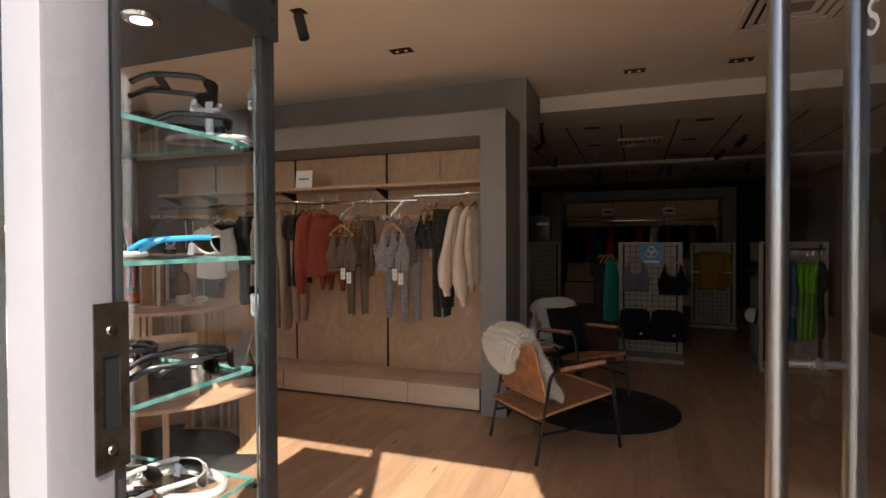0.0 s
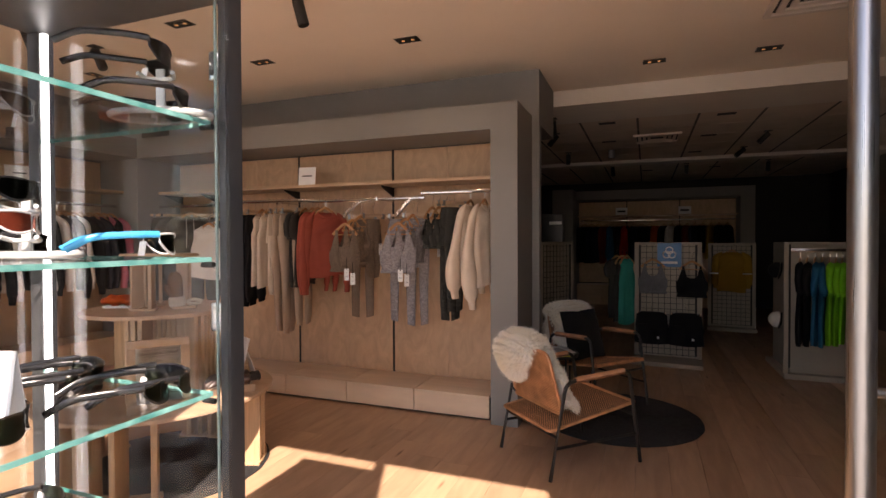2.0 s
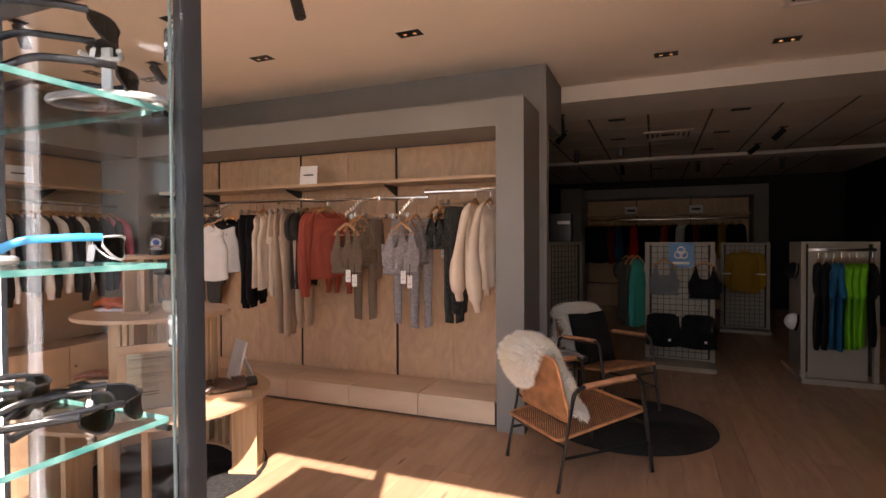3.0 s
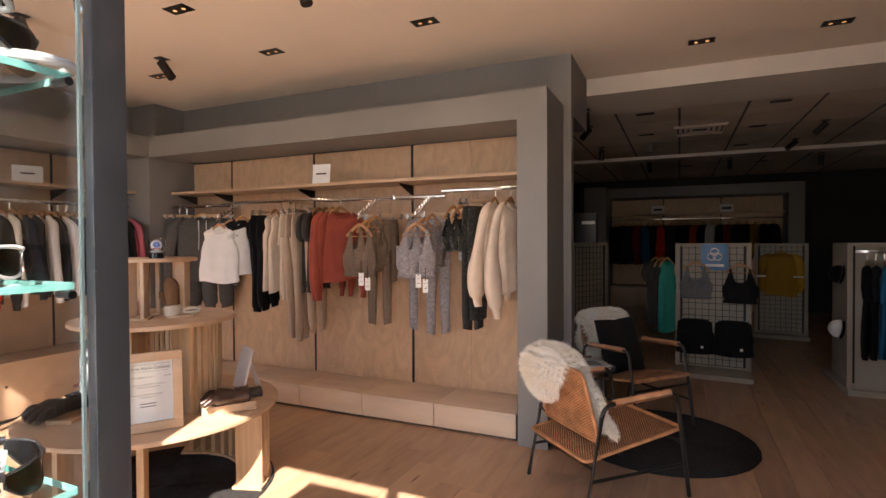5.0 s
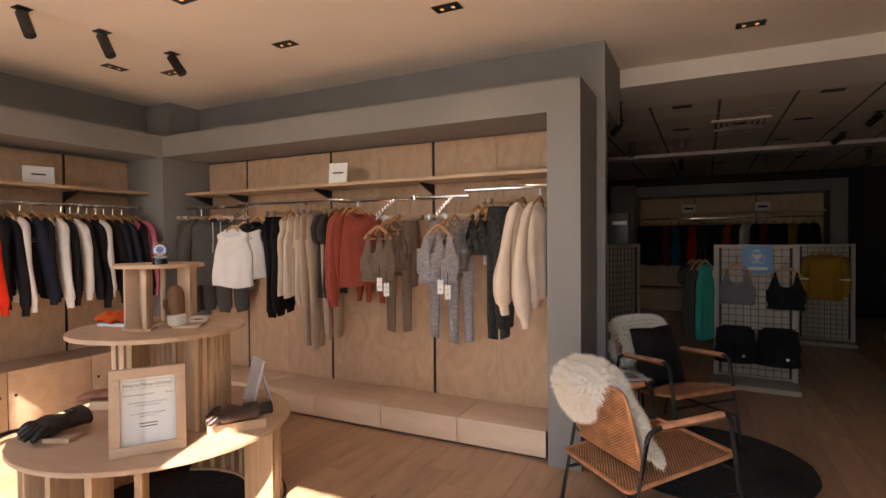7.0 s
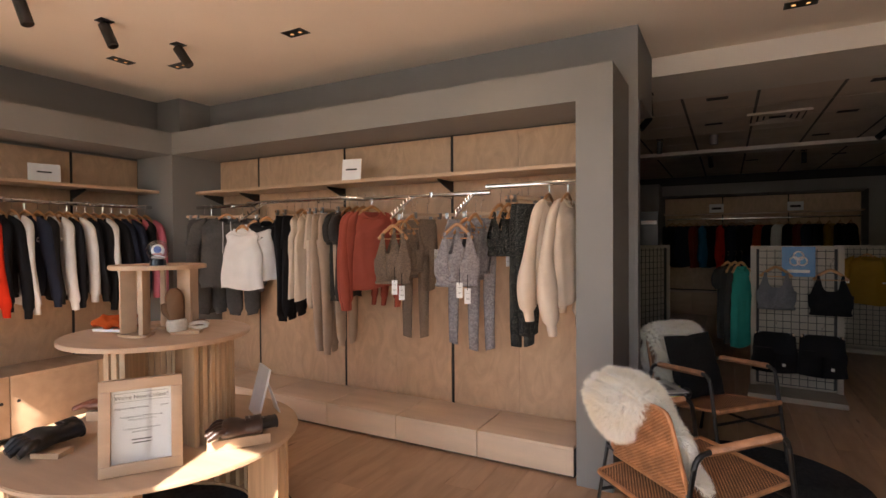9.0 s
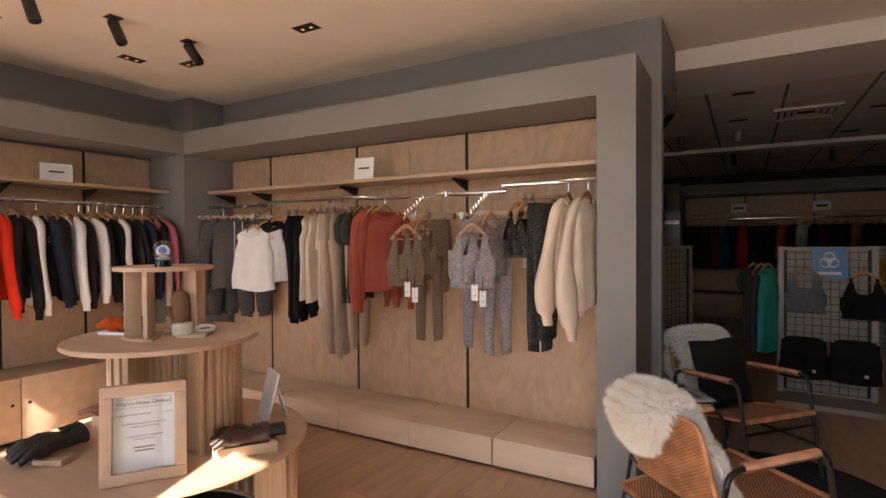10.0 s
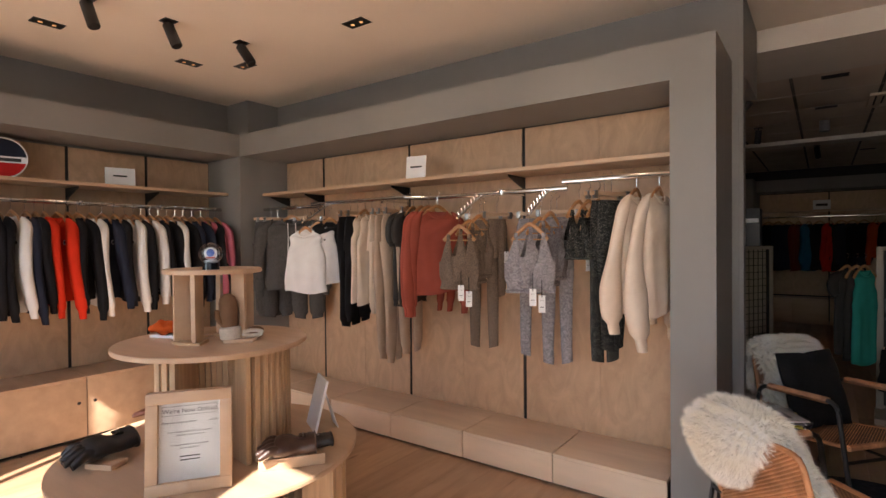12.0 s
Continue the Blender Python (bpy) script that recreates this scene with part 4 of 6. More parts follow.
for k, (c, dx, rz) in enumerate((((0.75, 0.75, 0.72), 0.0, 20), ((0.7, 0.62, 0.08), 0.012, 8), ((0.62, 0.66, 0.66), -0.008, 28), ((0.12, 0.12, 0.12), 0.004, 15), ((0.78, 0.78, 0.76), 0.0, 33))):
    mg = thing("magazine", pose(0.19 + dx, 0.60, 0.4405 + 0.007 * k, 0, 0, rz), "magazine in a small stack on the table", "magazine", "magazines")
    part("body", boxed(-0.105, 0.105, -0.14, 0.14, 0, 0.006, 0.001), mat("magazine_cover", c, 0.3, var=0.2, scale=14, bump=0.02), mg)
    if k == 4:
        part("cover_picture", boxed(-0.06, 0.05, -0.09, 0.05, 0.0062, 0.0068), mat("cover_photo", (0.3, 0.3, 0.3), 0.3, second=(0.04, 0.04, 0.04), scale=30), mg)

tc = thing("tent_card", pose(0.028, -3.318, SHELF_Z[2] + 0.0005, 0, 0, 22), "folded white tent card on a glass shelf", "card")
bm = bmesh.new()
slab(bm, [(-0.04, 0.0), (0.04, 0.0), (0.04, 0.118), (-0.04, 0.118)], -0.0008, 0.0008, pose(0, -0.02, 0, 80, 0, 0))
slab(bm, [(-0.04, 0.0), (0.04, 0.0), (0.04, 0.118), (-0.04, 0.118)], -0.0008, 0.0008, pose(0, 0.02, 0, 100, 0, 0))
part("card", bm, M_PAPER, tc, smooth=False)


# ---- clothes ----
def cloth(name, base, second=None, scale=9.0, var=0.05, rough=0.9, bump=0.22, fine=520, detail=3.0):
    return mat(name, base, rough, var=var, scale=scale, bump=bump, fine=fine, second=second, rnd=0.08, spec=0.25, detail=detail)


F_BLACK = cloth("black_knit", (0.008, 0.008, 0.010))
F_NAVY = cloth("navy_knit", (0.014, 0.018, 0.034))
F_WHITE = cloth("white_knit", (0.72, 0.70, 0.68), var=0.05)
F_TEE = cloth("white_cotton", (0.72, 0.71, 0.70), var=0.04)
F_CREAM = cloth("cream_fleece", (0.72, 0.60, 0.49), var=0.06)
F_BEIGE = cloth("beige_jersey", (0.455, 0.345, 0.26), var=0.06)
F_IVORY = cloth("ivory_jersey", (0.62, 0.52, 0.42), var=0.05)
F_RED = cloth("scarlet_knit", (0.62, 0.03, 0.008), var=0.08)
F_RUST = cloth("rust_sweat", (0.34, 0.075, 0.05), var=0.08)
F_CHAR = cloth("charcoal_jersey", (0.040, 0.037, 0.034))
F_GREYMARL = cloth("grey_marl", (0.105, 0.10, 0.095), second=(0.035, 0.034, 0.034), scale=160, fine=500)
F_TAUPE = cloth("taupe_spot", (0.20, 0.145, 0.108), second=(0.115, 0.084, 0.062), scale=140, detail=1.0)
F_SNAKE = cloth("snake_print", (0.34, 0.315, 0.325), second=(0.15, 0.14, 0.155), scale=30, detail=2.5)
swirl(F_SNAKE, 2.5)
F_DARKPAT = cloth("dark_speckle", (0.24, 0.24, 0.22), second=(0.010, 0.012, 0.012), scale=170, detail=0.5)


def printed(m, scale, lo, hi):
    """Swaps the broad noise for a cell print."""
    nt = m.node_tree
    v = nt.nodes.new("ShaderNodeTexVoronoi")
    v.feature = "DISTANCE_TO_EDGE"
    v.inputs["Scale"].default_value = scale
    r = next(n for n in nt.nodes if n.type == "MAP_RANGE")
    ofs_node = next(n for n in nt.nodes if n.type == "VECT_MATH")
    nt.links.new(ofs_node.outputs[0], v.inputs["Vector"])
    nt.links.new(v.outputs["Distance"], r.inputs["Value"])
    r.inputs["From Min"].default_value, r.inputs["From Max"].default_value = hi, lo


printed(F_DARKPAT, 150, 0.16, 0.40)
F_PINK = cloth("pink_knit", (0.48, 0.13, 0.18))
F_TEAL = cloth("teal_jersey", (0.02, 0.26, 0.22))
F_GREYBRA = cloth("grey_melange", (0.17, 0.175, 0.19), second=(0.09, 0.09, 0.1), scale=120)
F_MUSTARD = cloth("mustard_shell", (0.36, 0.20, 0.012), rough=0.6)
F_LIME = cloth("lime_jersey", (0.15, 0.52, 0.02))
F_BLUE = cloth("blue_jersey", (0.01, 0.11, 0.22))
F_ORANGE = cloth("orange_fleece", (0.48, 0.075, 0.01))
F_DKRED = cloth("dark_red_shell", (0.16, 0.016, 0.008), rough=0.6)
M_HANGER = mat("hanger_wood", (0.46, 0.22, 0.085), 0.35, var=0.15, scale=6, stretch=(3, 3, 14), bump=0.03)
M_TAG = mat("card_tag", (0.80, 0.80, 0.80), 0.6, var=0.03, scale=30)
R4 = random.Random(11)


def blob_tube(bm, rings, cap=True):
    """Loft: each ring is a list of points."""
    vs = [[bm.verts.new(p) for p in r] for r in rings]
    n = len(vs[0])
    for A, B in zip(vs, vs[1:]):
        for j in range(n):
            bm.faces.new((A[j], A[(j + 1) % n], B[(j + 1) % n], B[j]))
    if cap:
        bm.faces.new(vs[0][::-1])
        bm.faces.new(vs[-1])
    return bm


def crease(x):
    """A soft valley and a sharper crest, from -1 to 1."""
    return 1 - 2 * abs(math.sin(x)) ** 0.75


def torso(w, length, thick, flare, seed, z0=-0.085, neck=0.075, seg=44, rows=24, slope=0.07, fold=0.015, rib=True, cutaway=0.0):
    """A hung garment's body below the hook: neck, rounded sloping shoulders, creases that deepen towards a gathered hem."""
    prof = [(0.0, neck / w, 0.42), (0.008, (neck + 0.012) / w, 0.5)]
    for k in range(1, 7):
        u = k / 6
        prof.append((0.008 + slope * u ** 1.25, neck / w + (0.95 - neck / w) * math.sin(u * 1.5), 0.5 + 0.42 * u))
    top = prof[-1][0]
    for i in range(1, rows + 1):
        v = i / rows
        gather = 1 - (0.10 * math.exp(-((v - 0.97) / 0.05) ** 2) if rib else 0)
        prof.append((top + v * (length - top), (0.95 - 0.05 * math.sin(v * 3.1) + flare * v) * gather, (1.0 + 0.15 * v) * gather))
    rings = []
    for dz, a, b in prof:
        v = min(1, dz / length)
        r = []
        a *= 1 - cutaway * math.exp(-((dz - slope - 0.035) / 0.075) ** 2)
        for j in range(seg):
            t = 2 * math.pi * j / seg
            cx, sy = math.cos(t), math.sin(t)
            x = w * a * math.copysign(abs(cx) ** 0.85, cx)
            y = thick * b * math.copysign(abs(sy) ** 0.9, sy)
            side = 1 if sy < 0 else -1
            f = fold * min(1, v * 1.5) * (0.55 * crease(2.6 * cx + seed * 1.7 + v * 1.2) + 0.35 * crease(5.3 * cx + seed * 3.1 * side - v * 1.6) + 0.5 * math.sin(seed + v * 5))
            drag = 0.30 * fold * math.sin(38 * v + 7 * cx * side + seed) * math.exp(-((v - 0.25) / 0.2) ** 2)
            dip = (0.045 if sy < 0 else 0.010) * abs(sy) * math.exp(-(dz / 0.035) ** 2)
            r.append(Vector((x + 0.006 * math.sin(9 * v + seed) * v, y - f * 0.8 - drag * side, z0 - dz - dip + 0.012 * math.sin(3 * cx + seed) * v ** 3)))
        rings.append(r)
    return blob_tube(bmesh.new(), rings, cap=False)


def sleeve(s, w, zs, length, r0, r1, seed, out=0.05, fwd=-0.01, seg=20, rows=26, cuff=True, bulge=0.0):
    """A sleeve from a rounded head at the shoulder, bent a little at the elbow, with drag creases and a narrower cuff."""
    rings = []
    for i in range(rows + 1):
        v = i / rows
        head = math.sqrt(max(0.02, 1 - (1 - min(1, v / 0.13)) ** 2))
        c = Vector((s * (w * 0.90 + out * math.sin(v * 1.9) - 0.02 * v - 0.045 * (1 - head)), fwd * math.sin(v * 2.6) + 0.014 * math.sin(seed + v * 4), zs + 0.045 - (length + 0.045) * v))
        rr = (r0 + (r1 - r0) * v) * (0.25 + 0.75 * head)
        rr += bulge * math.exp(-((v - 0.70) / 0.22) ** 2)
        if cuff and v > 0.90:
            rr = r1 * (0.72 if v < 0.98 else 0.66)
        r = []
        for j in range(seg):
            t = 2 * math.pi * j / seg
            k = 1 + 0.06 * math.sin(2 * t + seed + v * 5)
            if not (cuff and v > 0.90):
                k += 0.05 * crease(7 * v + 1.5 * t + seed) * math.exp(-((v - 0.45) / 0.3) ** 2) + 0.035 * math.sin(34 * v + 3 * t + seed) * (v > 0.75)
            r.append(c + Vector((math.cos(t) * rr * 0.85 * k, math.sin(t) * rr * 0.50 * k, 0.30 * rr * math.cos(t) * s * (1 - v) * -1)))
        rings.append(r)
    return blob_tube(bmesh.new(), rings)


def add_tag(g, m, h=0.095):
    t = boxed(-0.019, 0.019, -0.0006, 0.0006, -h, 0)
    bmesh.ops.transform(t, matrix=m, verts=t.verts)
    o = part("swing_tag", t, M_TAG, g, "white cardboard swing tag", smooth=False)
    st = boxed(-0.0022, 0.0022, -0.0006, 0.0006, -0.012, 0.085)
    bmesh.ops.transform(st, matrix=m, verts=st.verts)
    part("tag_cord", st, F_BLACK, o, "black tag cord", smooth=False)
    b = bmesh.new()
    for z, a in ((-0.030, 0.009), (-0.062, 0.010), (-0.066, 0.010)):
        box(b, -a, a, -0.0012, -0.0008, z - 0.0008, z + 0.0008)
    bmesh.ops.transform(b, matrix=m, verts=b.verts)
    part("print", b, M_INK, o, smooth=False)


def top_garment(kind, m, material, label, category, w=0.2, length=0.58, thick=0.03, flare=0.02, sl=0.5, r0=0.075, r1=0.05, group="", neck=0.07, badge=False, tag=False, out=0.05, bulge=0.0, fwd=-0.01, slope=0.07, collar=0.008):
    seed = R4.random() * 20
    g = thing(kind, m, label, category, group)
    part("body", torso(w, length, thick, flare, seed, neck=neck, slope=slope, rib=bool(sl), cutaway=0.0 if sl else 0.24), material, g)
    if sl:
        for s in (-1, 1):
            part("sleeve", sleeve(s, w, -0.135, sl, r0, r1, seed + s, out=out, bulge=bulge, fwd=fwd), material, g)
    if badge:
        b = cyl(bmesh.new(), (w * 0.98, -0.054, -0.26), (w * 0.98, -0.066, -0.26), 0.017, seg=18)
        bd = part("badge", b, M_PAPER, g, "round white and navy sleeve badge")
        part("badge_core", cyl(bmesh.new(), (w * 0.98, -0.0662, -0.26), (w * 0.98, -0.0672, -0.26), 0.012, seg=16), F_NAVY, bd)
    part("collar", tube(bmesh.new(), [(neck * 1.0 * math.cos(t), thick * 0.45 * math.sin(t), -0.087 - (0.043 if math.sin(t) < 0 else 0.008) * abs(math.sin(t))) for t in (2 * math.pi * k / 16 for k in range(16))], collar, seg=6, closed=True), material, g)
    if tag:
        add_tag(g, pose(0.05, -thick - 0.014, -length * 0.75))
    return g


def bra_top(m, material, label, w=0.145, length=0.27, tag=True, kind="crop_top", category="crop top", group="crop tops", deep=0.115):
    """A crop top: front and back in one shell, wide straps flowing into it, a scooped neckline and an elastic hem."""
    seed = R4.random() * 20
    g = thing(kind, m, label, category, group)
    rings = []
    n, seg = 16, 64
    for i in range(n + 1):
        v = i / n
        r = []
        for j in range(seg):
            t = 2 * math.pi * j / seg
            cx, sy = math.cos(t), math.sin(t)
            a = abs(cx)
            scoop = (deep if sy < 0 else deep * 1.15) * max(0, 1 - (a / 0.52) ** 4) + 0.15 * min(1, max(0, (a - 0.70) / 0.20)) ** 1.2
            ztop = -0.128 - scoop
            z = ztop + (-0.10 - length - ztop) * v
            h = (z + 0.128) / (0.028 - length)
            k = 1 - 0.10 * math.exp(-((h - 0.92) / 0.10) ** 2) - 0.17 * max(0, 1 - h * 2.2)
            bust = 0.026 * math.exp(-((h - 0.55) / 0.22) ** 2) * math.exp(-((a - 0.48) / 0.28) ** 2)
            puck = 0.005 * crease(9 * cx + seed) * math.exp(-((h - 0.86) / 0.08) ** 2) + 0.003 * math.sin(14 * h + 5 * cx + seed)
            depth = (0.004 + 0.022 * min(1, h * 2.2) + bust + puck) * abs(sy) ** 0.5
            r.append(Vector((w * cx * k, math.copysign(depth, sy), z)))
        rings.append(r)
    part("body", blob_tube(bmesh.new(), rings, cap=False), material, g)
    for s in (-1, 1):
        part("strap", tube(bmesh.new(), [(s * w * 0.55, -0.010, -0.135), (s * w * 0.53, -0.004, -0.112), (s * w * 0.53, 0.004, -0.110), (s * w * 0.55, 0.010, -0.133)], 0.0115, seg=8, flat=0.5), material, g)
    part("hem_band", tube(bmesh.new(), [(w * 0.90 * math.cos(t), 0.026 * math.sin(t), -0.104 - length) for t in (2 * math.pi * k / 32 for k in range(32))], 0.011, seg=8, closed=True), material, g)
    if tag:
        for k in range(2):
            add_tag(g, pose(0.02 + 0.05 * k, -0.044 - 0.006 * k, -length - 0.085 - 0.035 * k, 0, 0, 12 * k))
    return g


def trousers(m, material, label, w=0.14, length=0.9, r0=0.075, r1=0.045, tag=False, z0=-0.09, kind="leggings", spread=0.0):
    """Clipped at the waistband: a flat seat that divides into two hanging legs with knee creases, cuffed on joggers."""
    seed = R4.random() * 20
    g = thing(kind, m, label, "trousers")
    hip = min(0.26, length * 0.5)
    rings = []
    for i in range(12):
        v = i / 11
        band = 0.92 if v < 0.16 else 1.0
        rings.append([Vector((w * band * (0.96 + 0.08 * v) * math.cos(t), (0.018 + 0.024 * v) * math.sin(t) + 0.007 * v * crease(4 * math.cos(t) + seed + v), z0 - hip * v)) for t in (2 * math.pi * k / 32 for k in range(32))])
    part("seat", blob_tube(bmesh.new(), rings), material, g)
    for s in (-1, 1):
        rr = []
        for i in range(25):
            v = i / 24
            c = Vector((s * (w * 0.50 + spread * v), 0.014 * math.sin(seed + s + 3 * v) + 0.006 * s, z0 - hip * 0.75 - (length - hip * 0.75) * v))
            r = r0 + (r1 - r0) * v ** 0.8
            if kind == "joggers" and v > 0.92:
                r *= 0.74
            ring = []
            for k in range(20):
                t = 2 * math.pi * k / 20
                wr = 0.05 * crease(6 * v + 1.5 * t + seed + s) * math.exp(-((v - 0.42) / 0.25) ** 2) + 0.03 * math.sin(30 * v + 3 * t + seed) * (v > 0.75)
                ring.append(c + Vector((r * math.cos(t) * (1 + 0.05 * math.sin(3 * t + v * 7) + wr * 0.6), r * 0.42 * math.sin(t) * (1 + 0.12 * math.sin(2 * t + seed + v * 7) + wr), 0.008 * math.cos(t) * s * v)))
            rr.append(ring)
        part("leg", blob_tube(bmesh.new(), rr), material, g)
    if tag:
        add_tag(g, pose(0.03, -0.055, -0.30))
    return g


# one wooden hanger and one clip hanger, then copies
def hanger():
    h = thing("clothes_hanger", Matrix(), "varnished wooden clothes hanger with chrome hook", "hanger", "clothes hangers")
    pts = [(-0.125, 0.0, -0.178), (-0.075, 0.008, -0.132), (-0.025, 0.004, -0.097), (0.0, 0, -0.088), (0.025, 0.004, -0.097), (0.075, 0.008, -0.132), (0.125, 0.0, -0.178)]
    part("arm", tube(bmesh.new(), bend(pts, 0.03), 0.0078, seg=8, flat=1.6), M_HANGER, h)
    part("cross_bar", tube(bmesh.new(), [(-0.118, 0.0, -0.176), (0.118, 0.0, -0.176)], 0.0042, seg=8), M_HANGER, h)
    part("hook", tube(bmesh.new(), [(0, 0, -0.09), (0, 0, -0.030)] + [(0.017 * math.sin(a), 0, -0.006 - 0.017 * math.cos(a) + 0.0) for a in (math.pi * k / 8 - 0.2 for k in range(11))], 0.0017, seg=6), M_CHROME, h)
    return h


M_CLIP = mat("clip_steel", (0.30, 0.30, 0.30), 0.3, metal=1, var=0.05, scale=20, bump=0.0)


def clip_hanger():
    h = thing("clip_hanger", Matrix(), "pale wooden trouser hanger with chrome clips", "hanger", "clothes hangers")
    part("bar", boxed(-0.15, 0.15, -0.007, 0.007, -0.115, -0.092, 0.003), M_BIRCH_TOP, h)
    for s in (-1, 1):
        part("clip", boxed(s * 0.115 - 0.012, s * 0.115 + 0.012, -0.011, 0.011, -0.132, -0.088, 0.003), M_CLIP, h)
    part("hook", tube(bmesh.new(), [(0, 0, -0.092), (0, 0, -0.030)] + [(0.017 * math.sin(a), 0, -0.006 - 0.017 * math.cos(a)) for a in (math.pi * k / 8 - 0.2 for k in range(11))], 0.0017, seg=6), M_CHROME, h)
    return h


HANG, CLIP = hanger(), clip_hanger()
used = {"h": 0, "c": 0}


def hung(m, clip=False, wide=1.0):
    m = m @ Matrix.Diagonal((wide, 1, 1, 1))
    k, src = ("c", CLIP) if clip else ("h", HANG)
    if not used[k]:
        src.matrix_world = m
    else:
        copy_thing(src, m)
    used[k] += 1


M_RAIL = mat("rail_chrome", (0.66, 0.65, 0.64), 0.10, metal=1, var=0.05, scale=20, bump=0.0)


def rail(name, runs, label, posts=()):
    r = thing(name, Matrix(), label, "rail")
    for p, q in runs:
        a, b = Vector(p), Vector(q)
        d = (b - a)
        bm = tube(bmesh.new(), [(0, 0, 0), (d.length, 0, 0)], 0.0115, seg=16)
        bmesh.ops.transform(bm, matrix=Matrix.Diagonal((1, 0.75, 1.3, 1)), verts=bm.verts)
        bmesh.ops.transform(bm, matrix=Matrix.Translation(a) @ d.to_track_quat("X", "Z").to_matrix().to_4x4(), verts=bm.verts)
        part("bar", bm, M_RAIL, r, "oval chrome hanging bar")
    for p, q in posts:
        part("arm", tube(bmesh.new(), [p, q], 0.008), M_CHROME, r)
        part("end_cap", boxed(p[0] - 0.014, p[0] + 0.014, p[1] - 0.014, p[1] + 0.014, p[2] - 0.02, p[2] + 0.02, 0.004), M_CHROME, r)
    return r


rail("clothes_rail", [((-3.80, 0.22, 1.735), (-3.02, 0.22, 1.735)), ((-3.03, 0.13, 1.742), (-2.02, 0.13, 1.742)), ((-2.02, 0.13, 1.742), (-1.86, 0.20, 1.732)), ((-1.86, 0.20, 1.732), (-0.82, 0.20, 1.732)), ((-0.83, 0.15, 1.765), (-0.207, 0.15, 1.765))],
     "chrome clothes rail in cranked sections", [((s, 0.20, 1.736), (s, 0.516, 1.736)) for s in (-3.312, -2.291, -1.267)])
rail("clothes_rail", [((-4.10, -3.0, 1.735), (-4.10, -0.03, 1.735))], "straight chrome clothes rail for jackets", [((-4.10, s, 1.735), (-4.352, s, 1.735)) for s in (-0.575, -1.165, -2.19)])


def waterfall(x, y, z, label):
    """A sloping display arm with pegs, from the rail towards the room."""
    a = thing("hook_rail", Matrix(), label, "hook rail")
    p, q = Vector((x, y, z)), Vector((x + 0.0, y - 0.28, z - 0.16))
    part("bar", tube(bmesh.new(), [p, q], 0.008), M_CHROME, a)
    for k in range(7):
        c = p.lerp(q, 0.15 + 0.13 * k)
        part("peg", cyl(bmesh.new(), c + Vector((0, 0, 0.006)), c + Vector((0, -0.012, 0.032)), 0.0055, seg=8), M_CHROME, a)


def facing(x, y, z, rz=0):
    return pose(x, y, z, 0, 0, rz)


SIDE = 90
# sections from the corner to the bay's end
for x, y, rz in ((-3.70, 0.22, 62), (-3.60, 0.22, 64), (-3.27, 0.29, 44)):
    trousers(facing(x, y, 1.71, rz), F_GREYMARL, "dark grey marl joggers on a clip hanger", 0.15, 0.86, 0.088, 0.064, kind="joggers")
    hung(facing(x, y, 1.75, rz), True)
top_garment("hoodie", facing(-3.36, 0.19, 1.715, 46), F_GREYMARL, "dark grey marl hoodie with white drawstrings", "hoodie", 0.245, 0.62, 0.06, 0.0, 0.62, 0.075, 0.055, neck=0.085, slope=0.10, out=0.08)
hung(facing(-3.36, 0.19, 1.75, 46))
hd = thing("drawstring", facing(-3.36, 0.19, 1.715, 46), "white hoodie drawstrings hanging down", "drawstring")
for s in (-0.03, 0.035):
    part("cord", tube(bmesh.new(), [(s, -0.052, -0.12), (s + 0.004, -0.066, -0.25), (s, -0.069, -0.40)], 0.004, seg=6), F_TEE, hd)
waterfall(-2.80, 0.13, 1.735, "sloping chrome display arm for tops")
for k in range(3):
    y, z = -0.115 + 0.07 * k, 1.60 + 0.035 * k
    top_garment("sleeveless_top", facing(-2.81 + 0.06 * k, y, z, 22 + 16 * k), (F_TEE, F_TEE, F_BLACK)[k], ("white sleeveless cotton top", "white sleeveless cotton top", "black sleeveless jersey top")[k], "top", 0.178, 0.47 - 0.02 * k, 0.036, 0.03, 0, group="sleeveless tops", neck=0.066, slope=0.05)
    hung(facing(-2.81 + 0.06 * k, y, z + 0.03, 22 + 16 * k), wide=0.8)
for x, m, l in ((-2.57, F_BLACK, 0.84), (-2.49, F_BLACK, 0.80)):
    trousers(facing(x, 0.13, 1.71, SIDE + 4), m, "black wide-leg joggers on a clip hanger", 0.15, l, 0.082, 0.062, tag=x < -2.5, kind="joggers")
    hung(facing(x, 0.13, 1.755, SIDE + 4), True)
for x in (-2.41, -2.34):
    top_garment("tank_top", facing(x, 0.13, 1.715, SIDE + 8), F_IVORY, "ivory ribbed tank top on a hanger", "top", 0.19, 0.66, 0.03, 0.0, 0, neck=0.08)
    hung(facing(x, 0.13, 1.757, SIDE + 8))
for x, m, l in ((-2.25, F_IVORY, 0.72), (-2.19, F_BEIGE, 1.04), (-2.12, F_BEIGE, 1.06), (-1.97, F_BEIGE, 0.98)):
    trousers(facing(x, 0.13, 1.71, SIDE + 8), m, "beige jersey joggers with cuffs", 0.16, l, 0.09, 0.05, kind="joggers")
    hung(facing(x, 0.13, 1.757, SIDE + 8), True)
for x in (-2.00, -1.945):
    top_garment("t_shirt", facing(x, 0.14, 1.715, SIDE + 6), F_CHAR, "charcoal jersey t-shirt on a hanger", "t-shirt", 0.19, 0.64, 0.03, 0.03, 0.19, 0.058, 0.062, neck=0.07, slope=0.09)
    hung(facing(x, 0.14, 1.757, SIDE + 6))
